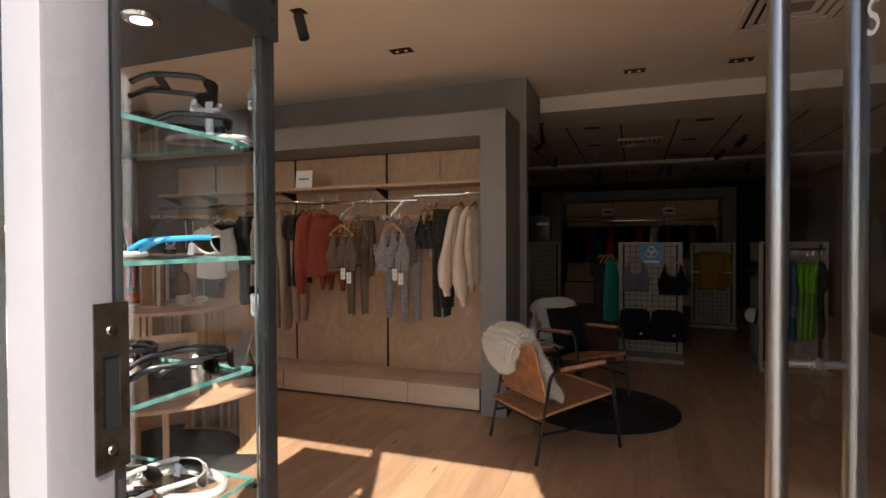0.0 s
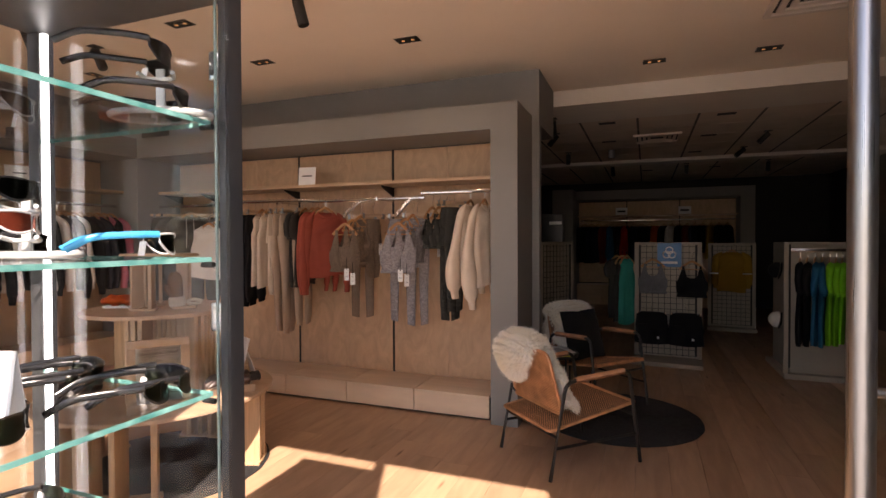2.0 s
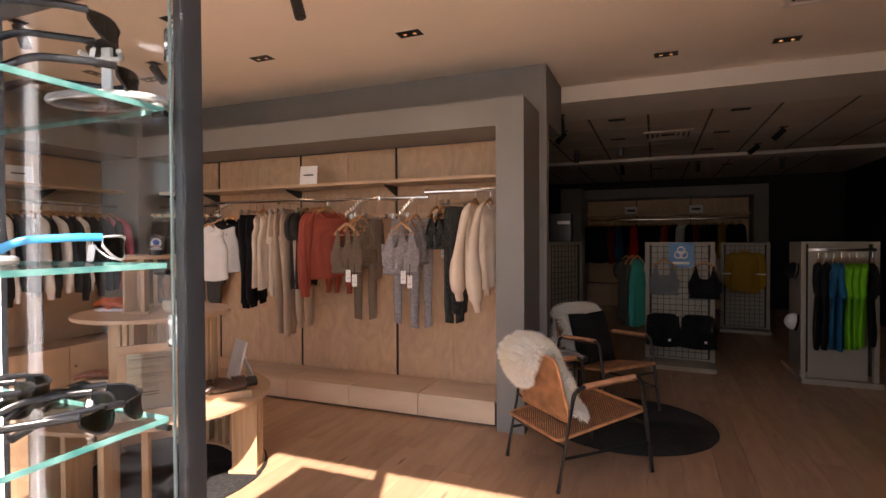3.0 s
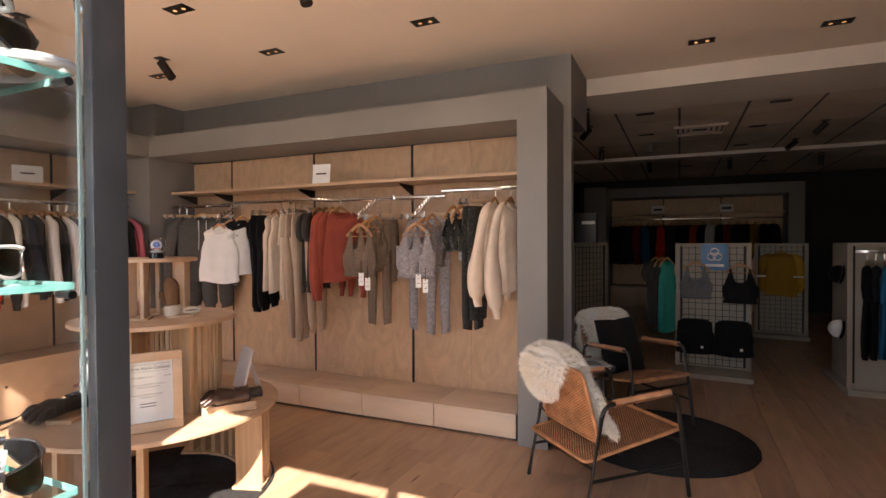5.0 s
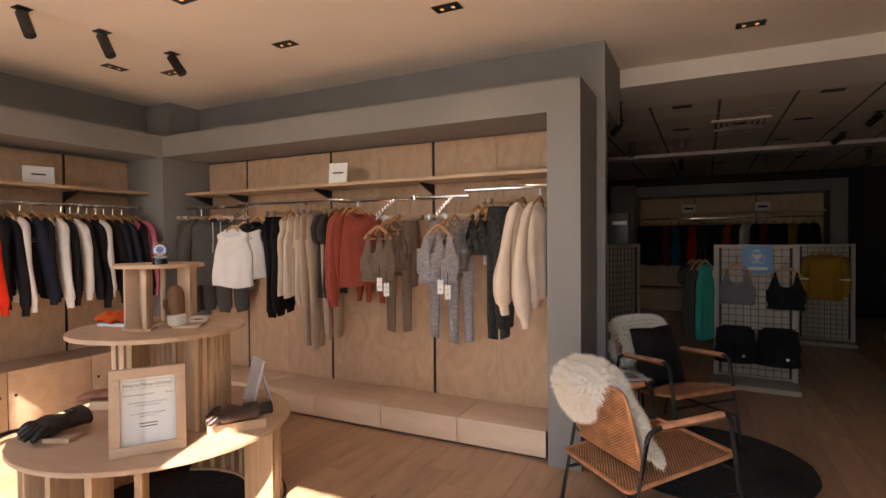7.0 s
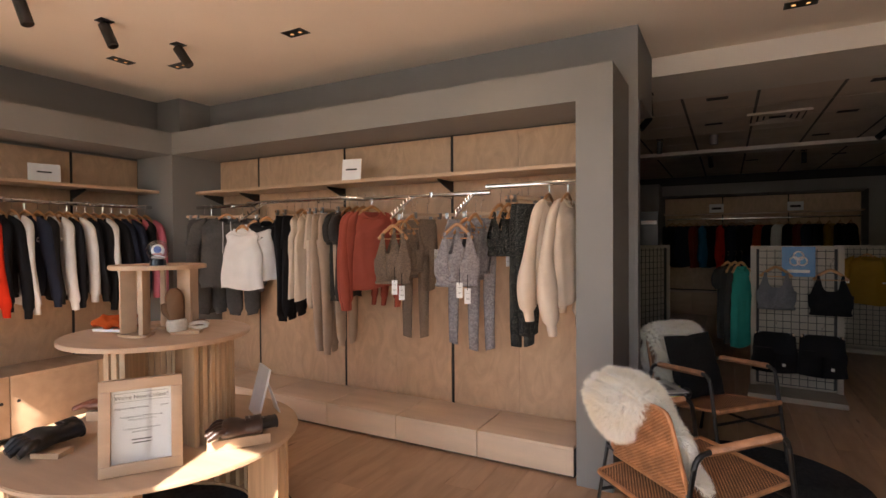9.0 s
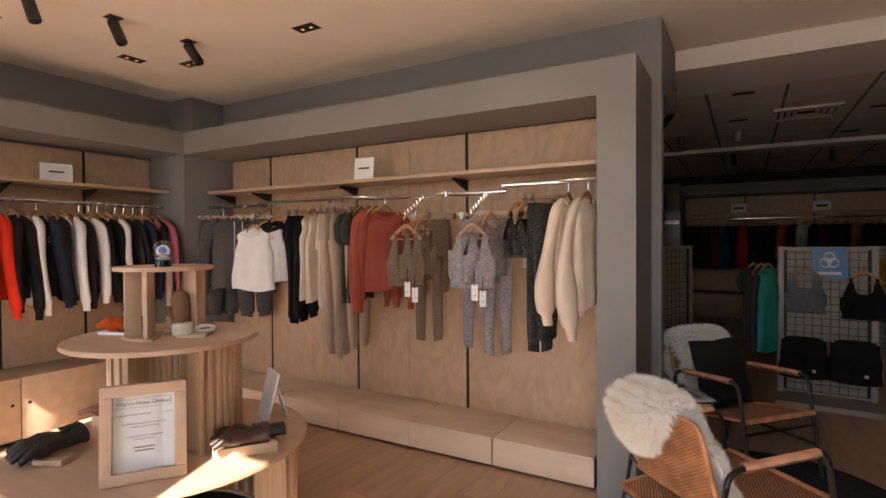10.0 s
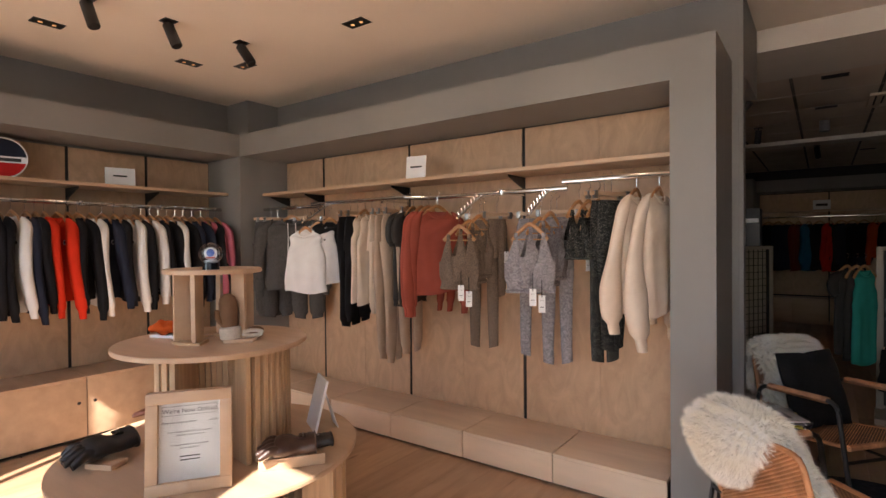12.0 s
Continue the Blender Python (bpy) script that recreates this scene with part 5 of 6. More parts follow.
for x, rz in ((-1.87, 94), (-1.81, 84), (-1.735, 62)):
    top_garment("sweatshirt", facing(x, 0.14, 1.715, rz), F_RUST, "rust red sweatshirt on a wooden hanger", "sweatshirt", 0.185, 0.56, 0.036, 0.02, 0.66, 0.060, 0.046, neck=0.072, group="rust sweatshirts", slope=0.085)
    hung(facing(x, 0.14, 1.757, rz))

for bx, cm, lm in ((-1.42, F_TAUPE, "taupe spotted"), (-0.94, F_SNAKE, "grey snake print")):
    waterfall(bx, 0.20, 1.725, "sloping chrome display arm with pegs")
    for k in range(3):
        y, z = -0.075 + 0.065 * k, 1.575 + 0.034 * k
        rz = (20, 66, 76)[k]
        bra_top(facing(bx + 0.01 + 0.035 * k, y, z, rz), cm, lm + " crop top on a wooden hanger", 0.128 if cm is F_TAUPE else 0.145, 0.335, tag=k == 0, deep=0.165)
        hung(facing(bx + 0.01 + 0.035 * k, y, z + 0.03, rz), wide=0.8)
for x, m, y, w, l, rz, lab in ((-1.44, F_TAUPE, 0.26, 0.115, 0.85, 22, "taupe spotted leggings with white tags"), (-1.30, F_TAUPE, 0.20, 0.085, 0.50, 72, "folded taupe spotted leggings on clips"), (-1.07, F_SNAKE, 0.30, 0.13, 0.87, 16, "grey snake print leggings on clips"), (-0.90, F_SNAKE, 0.23, 0.10, 0.89, 26, "grey snake print leggings on clips")):
    trousers(facing(x, y, 1.655, rz), m, lab, w, l, 0.050, 0.032, tag=True, spread=0.006)
    hung(facing(x, y, 1.70, rz), True)
for k, x in enumerate((-0.70, -0.65, -0.60)):
    bra_top(facing(x, 0.08 + 0.02 * k, 1.70, 70), F_DARKPAT, "black speckled crop top on a hanger", 0.115, 0.27, tag=k < 2)
    hung(facing(x, 0.08 + 0.02 * k, 1.73, 70), wide=0.8)
for x, l in ((-0.575, 0.89), (-0.535, 0.82)):
    trousers(facing(x, 0.13, 1.73, 62), F_DARKPAT, "black speckled leggings on a clip hanger", 0.10, l, 0.058, 0.042)
    hung(facing(x, 0.13, 1.78, 62), True)
for x, l in ((-0.40, 0.66), (-0.285, 0.735)):
    top_garment("sweatshirt", facing(x, 0.13, 1.74, 84), F_CREAM, "cream fleece sweatshirt on a wooden hanger", "sweatshirt", 0.20, 0.62, 0.045, -0.02, l, 0.060, 0.066, neck=0.07, group="cream sweatshirts", out=0.07, bulge=0.034, fwd=0.03, slope=0.09)
    hung(facing(x, 0.13, 1.78, 84))

# the jackets' row
J = ((-1.98, F_BLACK), (-1.9, F_NAVY), (-1.82, F_BLACK), (-1.73, F_BLACK), (-1.645, F_BLACK), (-1.563, F_WHITE), (-1.485, F_NAVY), (-1.43, F_BLACK), (-1.375, F_RED), (-1.298, F_RED), (-1.235, F_BLACK), (-1.17, F_BLACK), (-1.086, F_WHITE), (-1.005, F_NAVY), (-0.92, F_BLACK), (-0.84, F_WHITE), (-0.775, F_BLACK), (-0.715, F_WHITE), (-0.645, F_BLACK), (-0.58, F_BLACK), (-0.512, F_WHITE), (-0.44, F_BLACK), (-0.37, F_NAVY), (-0.29, F_NAVY), (-0.21, F_PINK), (-0.145, F_BLACK), (-0.075, F_PINK))
NAMES = {F_BLACK: "black", F_NAVY: "navy", F_RED: "scarlet", F_WHITE: "white", F_PINK: "pink"}
for i, (y, m) in enumerate(J):
    rz = 8 + R4.uniform(-7, 9)
    top_garment("jacket", facing(-4.10, y - 0.02, 1.70, rz), m, NAMES[m] + " zip ski jacket on a wooden hanger", "jacket", 0.205, 0.60 + R4.uniform(-0.03, 0.05), 0.034, -0.02, 0.65 + R4.uniform(-0.05, 0.05), 0.072, 0.054, group="jackets on the rail", badge=m is not F_PINK and i < 22, out=0.15, neck=0.062, collar=0.016, slope=0.105, fwd=-0.05)
    hung(facing(-4.10, y - 0.02, 1.745, rz))

# ---- cards and sign on the shelves ----
def card(m, w, h, bars, label):
    c = thing("sign_card", m, label, "card")
    part("card", boxed(-w / 2, w / 2, -0.0015, 0.0015, 0, h), M_PAPER, c, smooth=False)
    for x0, x1, z0, z1 in bars:
        part("print", boxed(x0, x1, -0.0026, -0.0016, z0, z1), M_INK, c, smooth=False)
    return c


NAMEBARS = [(-0.048, 0.048, 0.078, 0.090)]
card(pose(-1.99, 0.22, 1.8845, -6, 0, 8), 0.165, 0.165, NAMEBARS, "square white name card with dark print on shelf")
card(pose(-4.16, -0.86, 1.8895, -5, 0, 74), 0.21, 0.15, NAMEBARS, "white name card with dark print on the shelf")
lg = thing("round_sign", pose(-4.19, -1.60, 1.8895, 0, 0, 78) @ Matrix.Scale(0.94, 4), "round sign with navy top, white band, red base", "sign")
part("disc", cyl(bmesh.new(), (0, 0.006, 0.15), (0, -0.006, 0.15), 0.15, seg=48), M_PAPER, lg)


def segment(z0, z1, r=0.142, d=0.0005):
    n = 20
    pts = []
    for sgn in (1, -1):
        zs = [z0 + (z1 - z0) * i / n for i in range(n + 1)]
        for z in (zs if sgn > 0 else zs[::-1]):
            pts.append((sgn * math.sqrt(max(0, r * r - z * z)), z))
    return slab(bmesh.new(), pts, 0.0062, 0.0062 + d, Matrix.Translation((0, 0, 0.15)) @ pose(0, 0, 0, 90, 0, 0))


part("navy_field", segment(0.012, 0.1419), F_NAVY, lg, smooth=False)
part("red_field", segment(-0.1419, -0.035), cloth("sign_red", (0.5, 0.02, 0.02), bump=0), lg, smooth=False)
part("lettering", boxed(-0.11, 0.11, -0.008, -0.0065, 0.125, 0.150), M_INK, lg, smooth=False)

# ---- things on the display table ----
T1, T2, T3 = 0.4785, 0.9745, 1.3055
fr = thing("picture_frame", pose(-1.545, -1.715, T1, -7, 0, 55), "pale wooden frame holding a printed notice", "picture frame")
W, H, B = 0.30, 0.375, 0.042
for q in ((-W / 2, W / 2, 0.0, B), (-W / 2, W / 2, H - B, H)):
    part("rail", boxed(q[0], q[1], -0.022, 0.040, q[2], q[3], 0.002), M_BIRCH_TOP, fr)
for q in ((-W / 2, -W / 2 + B), (W / 2 - B, W / 2)):
    part("stile", boxed(q[0], q[1], -0.0215, 0.0395, B + 0.0005, H - B - 0.0005, 0.002), M_BIRCH_TOP, fr)
part("paper", boxed(-W / 2 + B, W / 2 - B, 0.004, 0.006, B, H - B), M_PAPER, fr, smooth=False)
pane = part("pane", boxed(-W / 2 + B, W / 2 - B, -0.004, -0.002, B, H - B), M_GLASS, fr)
pane.visible_shadow = False
up = lambda z: Matrix.Translation((0, 0.0032, z)) @ pose(0, 0, 0, 90, 0, 0)
words("text", "We're Now Online!", 0.0235, up(0.300), M_INK, fr)
bm = bmesh.new()
for q in ((-0.097, 0.097, 0.284, 0.285), (-0.097, 0.097, 0.318, 0.319), (-0.097, -0.096, 0.285, 0.318), (0.096, 0.097, 0.285, 0.318)):
    box(bm, q[0], q[1], 0.003, 0.0038, q[2], q[3])
part("text_border", bm, M_INK, fr, smooth=False)
words("text", "Shop our range at www.            .co.uk", 0.0125, up(0.258), M_INK, fr)
for z, s in ((0.222, "Free delivery within SW13 or next day"), (0.210, "collection from our store"), (0.174, "For any questions or sizing advice,"), (0.162, "please contact us")):
    words("text", s, 0.0098, up(z), M_INK, fr)
for z, w in ((0.130, 0.036), (0.117, 0.034)):
    part("print", boxed(-w, w, 0.003, 0.0036, z - 0.002, z + 0.002), M_INK, fr, smooth=False)

ef = thing("photo_frame", pose(-1.70, -1.0, T1, 0, 0, -28), "standing white photo frame seen from its back", "photo frame")
bm = boxed(-0.10, 0.10, -0.006, 0.006, 0, 0.26, 0.002)
bmesh.ops.transform(bm, matrix=pose(0, 0, 0, -14, 0, 0), verts=bm.verts)
part("back_board", bm, M_PAPER, ef)
part("easel_leg", slab(bmesh.new(), [(-0.055, 0.0), (0.055, 0.0), (0.008, 0.215), (-0.008, 0.215)], -0.002, 0.002, pose(0, 0.125, 0, 107, 0, 0)), M_PAPER, ef, smooth=False)

M_LEATHER = mat("brown_leather", (0.055, 0.026, 0.019), 0.38, var=0.2, scale=22, bump=0.35, fine=90)
M_LBLACK = mat("black_leather", (0.012, 0.012, 0.014), 0.42, var=0.2, scale=22, bump=0.35, fine=90)
M_LTAN = mat("tan_leather", (0.28, 0.10, 0.06), 0.4, var=0.2, scale=22, bump=0.35, fine=90)
M_SUEDE = mat("brown_suede", (0.19, 0.095, 0.045), 0.9, var=0.12, scale=18, bump=0.3, fine=300)
M_SHEAR = mat("cream_shearling", (0.66, 0.58, 0.48), 0.95, var=0.1, scale=60, bump=0.9, fine=140)


def block(m, w, d, h, label):
    b = thing("display_block", m, label, "display block", "display blocks")
    part("block", boxed(-w / 2, w / 2, -d / 2, d / 2, 0, h, 0.002), M_BIRCH_TOP, b)


def glove(m, material, label, z0=0.0):
    """A glove lying palm down: cuff at -x, fingers towards +x."""
    g = thing("glove", m, label, "glove")
    rings = []
    for x, w, h, z in ((-0.13, 0.045, 0.026, 0.028), (-0.10, 0.047, 0.027, 0.028), (-0.06, 0.036, 0.022, 0.024), (-0.02, 0.044, 0.026, 0.028), (0.02, 0.052, 0.028, 0.030), (0.05, 0.052, 0.024, 0.027), (0.065, 0.047, 0.018, 0.022)):
        rings.append([Vector((x, w * math.cos(t), z + z0 + h * math.sin(t) + 0.002 * math.sin(4 * t + x * 60))) for t in (2 * math.pi * k / 20 for k in range(20))])
    part("palm", blob_tube(bmesh.new(), rings), material, g)
    for k, (y, l, dy) in enumerate(((-0.036, 0.055, -0.010), (-0.012, 0.075, -0.002), (0.012, 0.078, 0.004), (0.036, 0.066, 0.012))):
        part("finger", tube(bmesh.new(), bend([(0.04, y, 0.030 + z0), (0.075, y + dy * 0.5, 0.034 + z0), (0.06 + l, y + dy, 0.016 + z0)], 0.02, 5), [0.0135] * 3 + [0.0135] * 4 + [0.009], seg=10), material, g)
    part("thumb", tube(bmesh.new(), bend([(-0.03, -0.03, 0.024 + z0), (0.005, -0.065, 0.020 + z0), (0.05, -0.072, 0.014 + z0)], 0.02, 5), [0.017] * 3 + [0.015] * 4 + [0.009], seg=10), material, g)
    part("cuff", tube(bmesh.new(), [(-0.132, 0.046 * math.cos(t), 0.028 + z0 + 0.026 * math.sin(t)) for t in (2 * math.pi * k / 20 for k in range(20))], 0.004, seg=6, closed=True), material, g)
    part("strap", boxed(-0.09, -0.055, -0.016, 0.016, 0.050 + z0, 0.0545 + z0, 0.002), material, g)
    for y in (-0.008, 0.008):
        part("stud", cyl(bmesh.new(), (-0.075, y, 0.0545 + z0), (-0.075, y, 0.057 + z0), 0.004), M_STEEL, g)
    return g


block(pose(-2.06, -1.80, T1, 0, 0, 25), 0.13, 0.09, 0.022, "small birch block under a glove")
glove(pose(-2.125, -1.80, T1 + 0.023, 0, 4, 267) @ Matrix.Diagonal((1.0, 1.75, 1.6, 1)), M_LBLACK, "black leather glove with studs on the table")
block(pose(-1.43, -1.33, T1, 0, 0, 54), 0.27, 0.10, 0.045, "birch block lifting a pair of gloves")
glove(pose(-1.43, -1.355, T1 + 0.046, 0, 0, 233) @ Matrix.Diagonal((0.88, 1.6, 1.4, 1)), M_LEATHER, "dark brown leather glove on a block")
glove(pose(-1.425, -1.288, T1 + 0.046, 0, 0, 238), M_LBLACK, "black glove under the brown leather glove", 0.0)
block(pose(-2.36, -1.42, T1, 0, 0, 30), 0.13, 0.085, 0.05, "birch block under a tan glove")
glove(pose(-2.36, -1.42, T1 + 0.051, 0, 0, 215), M_LTAN, "tan leather glove on a block")
block(pose(-1.735, -1.37, T2, 0, 0, 40), 0.13, 0.075, 0.014, "thin birch block under a mitten")
mi = thing("mitten", pose(-1.762, -1.40, T2 + 0.0145, 0, -4, 55), "upright brown suede mitten with shearling cuff", "mitten")
rings = []
for z, w, d in ((0.05, 0.036, 0.024), (0.09, 0.038, 0.026), (0.13, 0.041, 0.027), (0.165, 0.040, 0.026), (0.19, 0.031, 0.021), (0.205, 0.015, 0.012)):
    rings.append([Vector((w * math.cos(t), d * math.sin(t), z)) for t in (2 * math.pi * k / 18 for k in range(18))])
part("shell", blob_tube(bmesh.new(), rings), M_SUEDE, mi)
part("thumb", tube(bmesh.new(), bend([(-0.025, 0, 0.07), (-0.048, 0, 0.10), (-0.044, 0, 0.135)], 0.02), 0.016, seg=10), M_SUEDE, mi)
part("shearling_cuff", blob_tube(bmesh.new(), [[Vector((w * math.cos(t), w * 0.72 * math.sin(t), z)) for t in (2 * math.pi * k / 20 for k in range(20))] for z, w in ((0.0, 0.041), (0.006, 0.046), (0.03, 0.047), (0.05, 0.046), (0.056, 0.038))]), M_SHEAR, mi, "cream shearling cuff")
m2 = thing("mitten", pose(-1.695, -1.335, T2 + 0.0145, 0, 0, 50), "brown mitten lying down, its cream shearling lining showing", "mitten")
part("shearling_cuff", tube(bmesh.new(), [(0.042 * math.cos(t), 0.02 + 0.016 * math.sin(t) * 0 + 0.0, 0.021 + 0.012 * math.sin(t)) for t in (2 * math.pi * k / 20 for k in range(20))], 0.009, seg=8, closed=True), M_SHEAR, m2)
part("shell", blob_tube(bmesh.new(), [[Vector((w * math.cos(t), y, 0.020 + h * math.sin(t))) for t in (2 * math.pi * k / 16 for k in range(16))] for y, w, h in ((0.02, 0.04, 0.014), (0.06, 0.04, 0.017), (0.11, 0.04, 0.017), (0.15, 0.03, 0.012), (0.165, 0.012, 0.006))]), M_SUEDE, m2)
bk = thing("hat_block", pose(-2.14, -1.48, T2, 0, 0, 20), "white card under an orange knitted hat", "card")
part("sheet", boxed(-0.08, 0.08, -0.05, 0.05, 0, 0.012, 0.001), M_PAPER, bk)
ht = thing("knitted_hat", pose(-2.14, -1.48, T2 + 0.0125, 0, 0, 30), "folded orange knitted hat on the table", "hat")
bm = bmesh.new()
bmesh.ops.create_uvsphere(bm, u_segments=28, v_segments=16, radius=1.0, matrix=Matrix.Diagonal((0.105, 0.06, 0.034, 1)))
for v in bm.verts:
    v.co.z = max(v.co.z, -0.026) + 0.03 + 0.014 * noise.noise(v.co * 30) + 0.006 * math.sin(v.co.x * 90)
    v.co.x += 0.012 * noise.noise(v.co * 18 + Vector((3, 0, 0)))
part("knit", bm, F_ORANGE, ht)
part("turn_up", tube(bmesh.new(), [(0.10 + 0.008 * math.cos(2 * t), 0.055 * math.cos(t), 0.032 + 0.026 * math.sin(t)) for t in (2 * math.pi * k / 20 for k in range(20))], 0.012, seg=8, closed=True), F_ORANGE, ht)

gb = thing("snow_globe", pose(-1.79, -1.475, T3, 0, 0, 40), "small glass snow globe on a black base", "snow globe")
part("base", cyl(bmesh.new(), (0, 0, 0), (0, 0, 0.028), 0.036, 0.033, seg=28), M_PLBLACK, gb)
bm = bmesh.new()
bmesh.ops.create_uvsphere(bm, u_segments=32, v_segments=18, radius=0.049, matrix=Matrix.Translation((0, 0, 0.070)))
ball = part("globe", bm, glass_mat("globe_glass", (0.80, 0.84, 0.88), base=0.10), gb, "clear glass ball")
ball.visible_shadow = False
fig = part("globe_figure", cyl(bmesh.new(), (0, -0.004, 0.070), (0, 0.004, 0.070), 0.028, seg=28), M_PAPER, gb, "white disc with blue and red fields")
part("blue_field", cyl(bmesh.new(), (0, -0.0065, 0.074), (0, 0.0065, 0.074), 0.017, seg=24), mat("globe_blue", (0.03, 0.10, 0.42), 0.4, var=0.03, scale=40), fig)
part("red_field", boxed(-0.020, 0.020, -0.006, 0.006, 0.050, 0.056, 0.001), mat("globe_red", (0.5, 0.03, 0.02), 0.4, var=0.03, scale=40), fig)
part("globe_snow", blob_tube(bmesh.new(), [[Vector((w * math.cos(t), w * math.sin(t), z)) for t in (2 * math.pi * k / 16 for k in range(16))] for z, w in ((0.030, 0.026), (0.038, 0.032), (0.043, 0.02))]), M_PAPER, gb)

# ---- rear room ----
M_CREAMP = mat("cream_laminate", (0.36, 0.31, 0.25), 0.5, var=0.05, scale=4, bump=0.05)
M_WIRE = mat("black_wire", (0.02, 0.02, 0.02), 0.5, var=0.1, scale=30)


def grid_stand(m, w, h, label, base=0.25, step=0.062):
    g = thing("display_stand", m, label, "display stand")
    for s in (-1, 1):
        part("upright", boxed(s * w / 2 - 0.022, s * w / 2 + 0.022, -0.02, 0.02, 0.05, h, 0.002), M_CREAMP, g)
        part("slot_strip", boxed(s * (w / 2 - 0.034) - 0.009, s * (w / 2 - 0.034) + 0.009, -0.012, 0.006, 0.08, h - 0.03), M_SLOT_AND_SHADE, g)
    part("head_rail", boxed(-w / 2 + 0.0225, w / 2 - 0.0225, -0.02, 0.02, h - 0.03, h, 0.002), M_CREAMP, g)
    part("base", boxed(-w / 2 - 0.03, w / 2 + 0.03, -base, 0.04, 0.0, 0.045, 0.003), M_CREAMP, g)
    part("back_panel", boxed(-w / 2 + 0.023, w / 2 - 0.023, 0.02, 0.028, 0.05, h - 0.031), M_CREAMP, g)
    wires = bmesh.new()
    n = int((w - 0.09) / step)
    for i in range(n + 1):
        x = -w / 2 + 0.045 + (w - 0.09) * i / n
        box(wires, x - 0.0028, x + 0.0028, -0.006, -0.001, 0.07, h - 0.031)
    k = int((h - 0.12) / step)
    for i in range(k + 1):
        z = 0.08 + (h - 0.13) * i / k
        box(wires, -w / 2 + 0.03, w / 2 - 0.03, -0.0105, -0.0065, z - 0.0028, z + 0.0028)
    tagged(part("wire_grid", wires, M_WIRE, g, "black wire grid", smooth=False), kind="stuff")
    return g


GM = pose(1.105, 2.70, 0, 0, 0, -4)
grid_stand(GM, 0.66, 1.352, "cream gridwall stand with sports bras and shorts", 0.33)
sg = thing("brand_sign", GM @ pose(0.02, -0.045, 1.075), "square blue sign with a white looped emblem", "sign")
part("panel", boxed(-0.125, 0.125, -0.004, 0.004, 0, 0.27), mat("sign_blue", (0.03, 0.17, 0.42), 0.4, var=0.04, scale=10), sg, smooth=False)
bm = bmesh.new()
for k in range(3):
    a = radians(90 + 120 * k)
    cx, cz = 0.032 * math.cos(a), 0.155 + 0.032 * math.sin(a)
    tube(bm, [(cx + 0.037 * math.cos(t), -0.006, cz + 0.037 * math.sin(t)) for t in (2 * math.pi * j / 18 for j in range(18))], 0.0075, seg=6, closed=True)
part("emblem", bm, M_PAPER, sg)
part("lettering", boxed(-0.085, 0.085, -0.0055, -0.0045, 0.035, 0.062), M_PAPER, sg, smooth=False)
bra_top(GM @ pose(-0.15, -0.10, 1.22), F_GREYBRA, "grey melange sports bra on a hanger", 0.155, 0.33, tag=False)
hung(GM @ pose(-0.15, -0.10, 1.25))
bra_top(GM @ pose(0.25, -0.10, 1.20), F_BLACK, "black sports bra on a hanger", 0.16, 0.34, tag=False)
hung(GM @ pose(0.25, -0.10, 1.23))
for x in (-0.16, 0.19):
    hung(GM @ pose(x, -0.12, 0.66), True)
    sh = trousers(GM @ pose(x, -0.12, 0.64), F_BLACK, "black running shorts with a small white mark", 0.165, 0.36, 0.09, 0.10, kind="shorts", z0=-0.07)
    part("mark", boxed(0.06, 0.085, -0.072, -0.070, -0.36, -0.335), M_PAPER, sh, smooth=False)
for k, (x, m, l) in enumerate(((-0.53, F_CHAR, 0.66), (-0.47, F_CHAR, 0.70), (-0.42, F_TEAL, 0.74))):
    top_garment("vest", GM @ pose(x, -0.16, 1.25, 0, 0, 58), m, ("dark grey sports shirt", "dark grey sports vest", "teal running vest")[k] + " on a side arm", "top", 0.14, l, 0.03, 0.06, 0.16 if k == 0 else 0, neck=0.06)
    hung(GM @ pose(x, -0.16, 1.29, 0, 0, 58))
G2 = pose(2.10, 5.30, 0, 0, 0, -6)
grid_stand(G2, 0.60, 1.33, "cream gridwall stand with a mustard jacket", 0.2)
top_garment("jacket", G2 @ pose(0.0, -0.09, 1.28), F_MUSTARD, "mustard yellow shell jacket with white stripes", "jacket", 0.21, 0.60, 0.05, 0.05, 0.50, 0.075, 0.05, neck=0.07)
hung(G2 @ pose(0.0, -0.09, 1.31))
st2 = thing("reflective_strip", G2 @ pose(0, -0.15, 0.86), "white reflective strips across the jacket", "strip")
for x in (-0.24, 0.20):
    part("strip", boxed(x - 0.06, x + 0.06, -0.012, 0.0, 0, 0.02), M_PAPER, st2)
grid_stand(pose(-0.13, 2.62, 0, 0, 0, 62), 0.6, 1.36, "cream gridwall stand beside the passage", 0.2)
bx = thing("display_box", pose(-0.15, 2.45, 1.361), "black product display box on top of the stand", "box")
part("box", boxed(-0.13, 0.13, -0.1, 0.1, 0, 0.32, 0.004), M_BLACK, bx)
part("lettering", boxed(-0.02, 0.12, -0.102, -0.1005, 0.2, 0.235), M_LETTER, bx, smooth=False)

RK = pose(2.455, 2.68, 0, 0, 0, 0)
rk = thing("garment_gondola", RK, "cream four-sided garment stand with rail", "display stand")
part("core", boxed(-0.24, 0.24, -0.34, 0.40, 0.05, 1.35, 0.004), M_CREAMP, rk)
part("base", boxed(-0.30, 0.34, -0.42, 0.46, 0.0, 0.05, 0.004), M_CREAMP, rk)
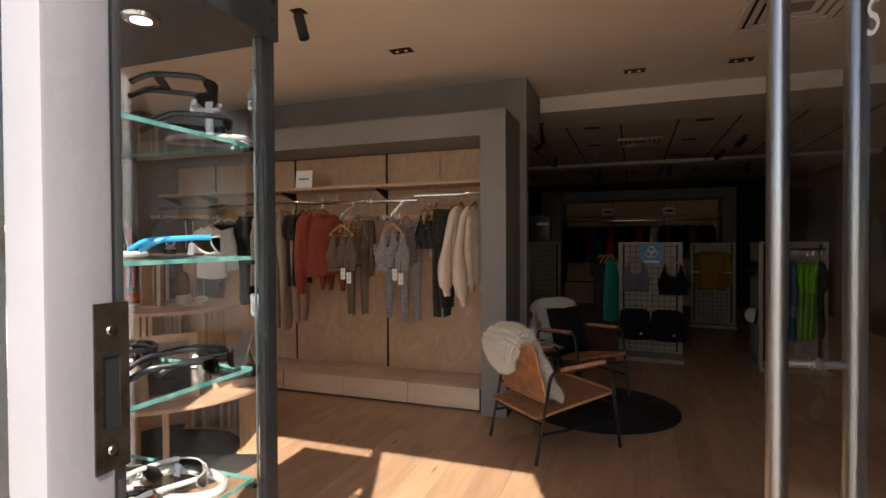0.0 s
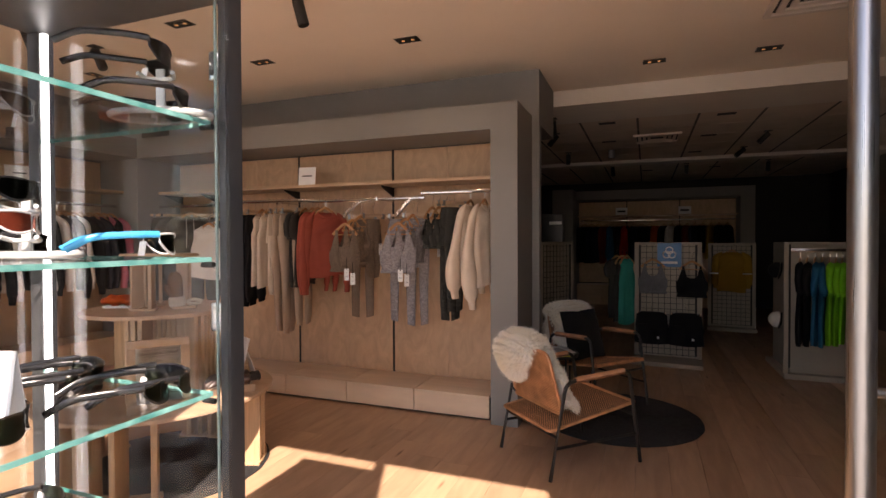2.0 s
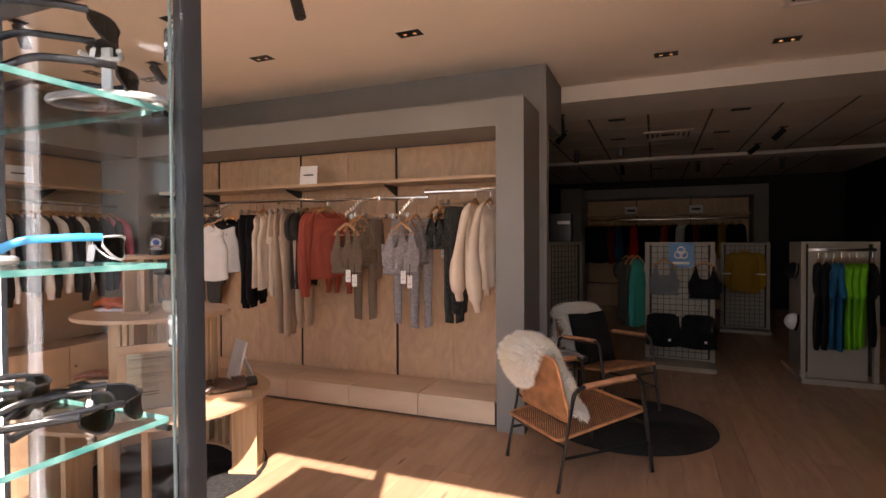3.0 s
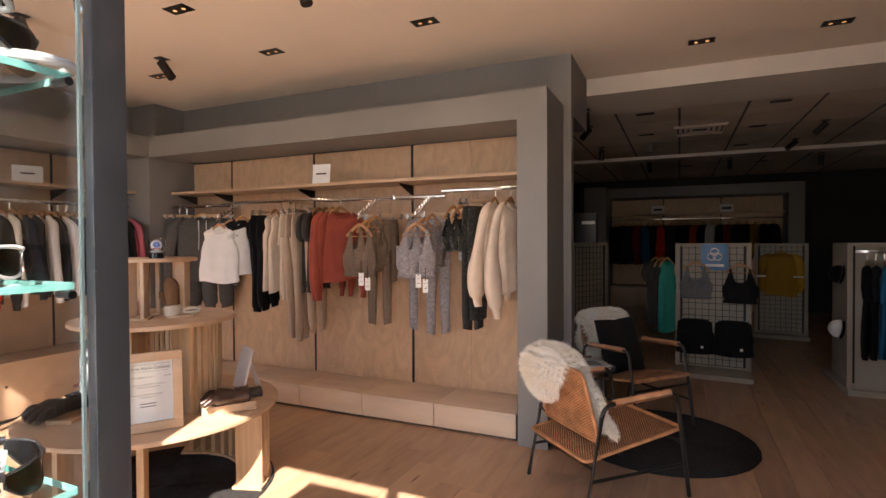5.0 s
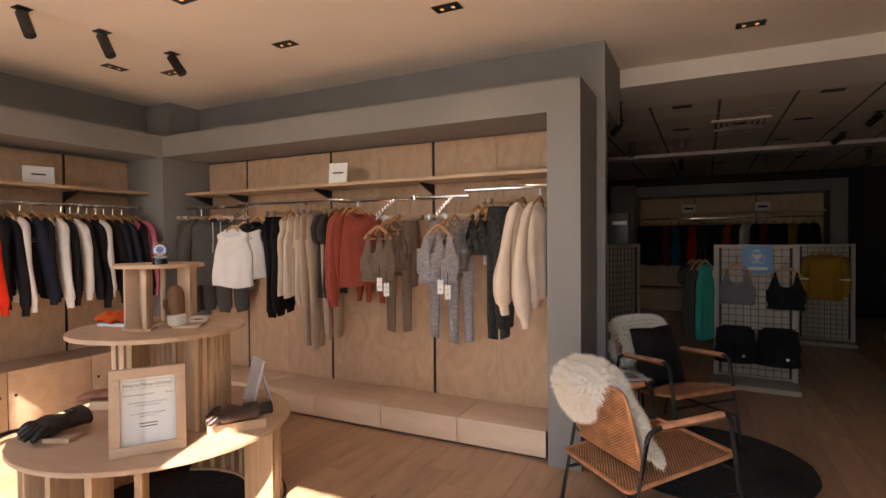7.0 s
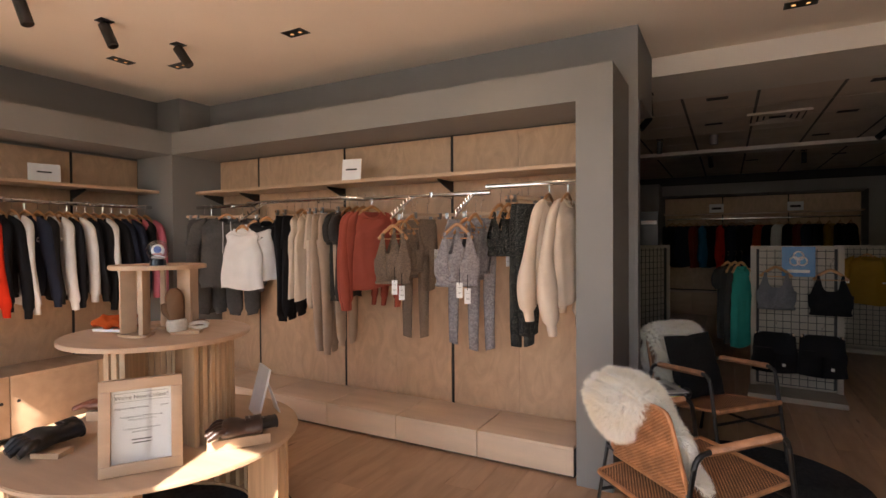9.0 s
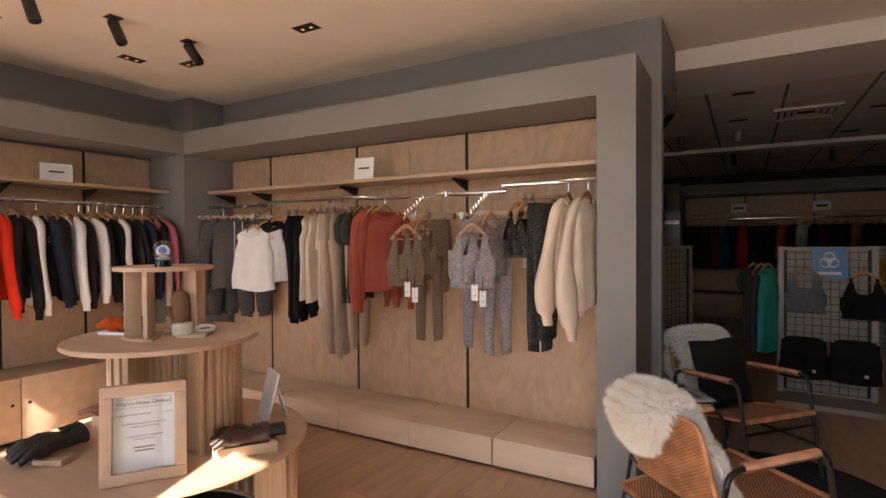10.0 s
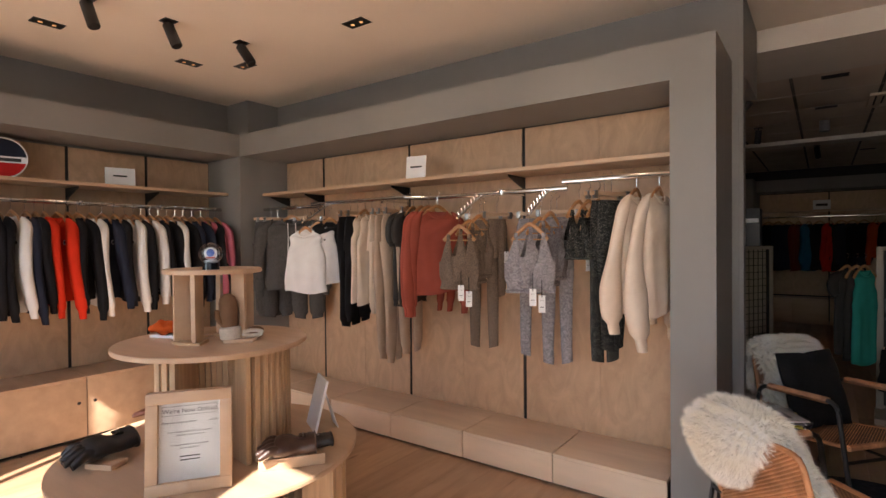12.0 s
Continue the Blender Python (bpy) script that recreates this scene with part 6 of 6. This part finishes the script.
for x in (-0.285, 0.285):
    part("upright", boxed(x - 0.02, x + 0.02, -0.40, -0.35, 0.0505, 1.35, 0.002), M_CREAMP, rk)
    part("slot_strip", boxed(x * 0.87 - 0.012, x * 0.87 + 0.012, -0.348, -0.3405, 0.1, 1.33), M_SLOT_AND_SHADE, rk)
part("head_rail", boxed(-0.265, 0.265, -0.40, -0.35, 1.33, 1.35, 0.002), M_CREAMP, rk)
part("bar", boxed(-0.26, 0.26, -0.466, -0.450, 1.262, 1.292, 0.004), M_CHROME, rk)
for s in (-1, 1):
    part("bar_arm", boxed(s * 0.245 - 0.008, s * 0.245 + 0.008, -0.45, -0.341, 1.268, 1.286, 0.002), M_CHROME, rk)
for k, (x, m, c, l) in enumerate(((-0.21, F_BLACK, "black", 0.84), (-0.15, F_BLACK, "black", 0.84), (-0.09, F_BLUE, "blue", 0.84), (-0.03, F_BLUE, "blue", 0.84), (0.03, F_LIME, "lime green", 0.82), (0.08, F_LIME, "lime green", 0.82), (0.13, F_LIME, "lime green", 0.80), (0.20, F_BLACK, "black", 0.80))):
    top_garment("running_shirt", RK @ pose(x + 0.03, -0.455, 1.245, 0, 0, 74), m, c + " running shirt on a wooden hanger", "shirt", 0.19, l - 0.05, 0.022, 0.03, 0.26, 0.07, 0.065, neck=0.07, group="running shirts")
    hung(RK @ pose(x + 0.03, -0.455, 1.287, 0, 0, 74))
for y, z, m, c in ((-0.10, 1.06, F_BLACK, "black"), (-0.12, 0.55, F_WHITE, "white and black")):
    cp = thing("cap", RK @ pose(-0.30, y, z, 0, -80, 0), c + " running cap hanging on the stand", "cap")
    bm = bmesh.new()
    bmesh.ops.create_uvsphere(bm, u_segments=20, v_segments=12, radius=0.085)
    bmesh.ops.delete(bm, geom=[v for v in bm.verts if v.co.z < -0.02], context="VERTS")
    part("crown", bm, m, cp)
    part("peak", slab(bmesh.new(), [(0.075 * math.sin(a) if k < 9 else 0.10 * math.sin(a), -0.075 * math.cos(a) if k < 9 else -0.15 * math.cos(a)) for k, a in enumerate([-1.1 + 2.2 * i / 8 for i in range(9)] + [1.1 - 2.2 * i / 8 for i in range(9)])], -0.012, -0.008), F_BLACK, cp)

# rear wall bay
bm = bmesh.new()
box(bm, 2.59, 2.84, 7.80, 8.35, 0, 2.43)
box(bm, -0.53, 2.59, 7.80, 8.35, 2.235, 2.43)
box(bm, -0.95, -0.53, 7.30, 8.38, 0, 2.43)
solid("portal_3", bm, M_GREY, "grey painted portal round the rear clothes bay", "portal")
rp = thing("wall_panelling", Matrix(), "birch plywood panels at the back of the shop", "wall panel", kind="structure")
for a, b in ((-0.52, 0.48), (0.50, 1.53), (1.55, 2.58)):
    part("panel", boxed(a, b, 8.30, 8.32, 0.45, 2.22), M_BIRCH, rp)
    c = thing("low_cabinet", pose((a + b) / 2, 8.1, 0), "low birch cabinet in the rear bay", "cabinet", "rear cabinets")
    part("body", boxed(-(b - a) / 2, (b - a) / 2, -0.20, 0.19, 0.01, 0.43), M_BIRCH_TOP, c)
    part("door", boxed(-(b - a) / 2 + 0.003, -0.002, -0.22, -0.2005, 0.03, 0.43, 0.002), M_BIRCH_TOP, c)
    part("door", boxed(0.002, (b - a) / 2 - 0.003, -0.22, -0.2005, 0.03, 0.43, 0.002), M_BIRCH_TOP, c)
sh = thing("wall_shelf", Matrix(), "birch shelf along the rear bay", "shelf")
part("board", boxed(-0.52, 2.58, 7.98, 8.299, 1.89, 1.914), M_BIRCH_TOP, sh)
for x in (0.39, 1.62):
    card(pose(x, 8.05, 1.9145), 0.24, 0.16, [(-0.08, 0.08, 0.06, 0.1)], "white card on the rear shelf")
rail("clothes_rail", [((-0.45, 8.0, 1.80), (2.55, 8.0, 1.80))], "chrome clothes rail in the rear bay", [((s, 8.0, 1.80), (s, 8.30, 1.80)) for s in (-0.4, 0.49, 1.54, 2.5)])
COATS = [F_BLACK, F_BLACK, F_NAVY, F_DKRED, F_BLUE, F_BLACK, F_RED, F_BLACK, F_NAVY, F_BLACK, F_ORANGE, F_BLACK, F_WHITE, F_BLACK, F_DKRED, F_NAVY, F_BLACK, F_MUSTARD, F_BLACK, F_BLACK]
for k in range(20):
    x = -0.36 + k * 0.145
    m = COATS[k]
    wide = m in (F_BLACK, F_NAVY) and k < 10
    top_garment("ski_jacket", pose(x, 7.99, 1.76, 0, 0, 25 if wide else 62), m, "padded ski jacket hanging on the rear rail", "jacket", 0.21, 0.78 if k < 9 else 0.55, 0.06, 0.03, 0.62, 0.08, 0.06, group="ski jackets on the rear rail")
    hung(pose(x, 7.99, 1.812, 0, 0, 25 if wide else 62))
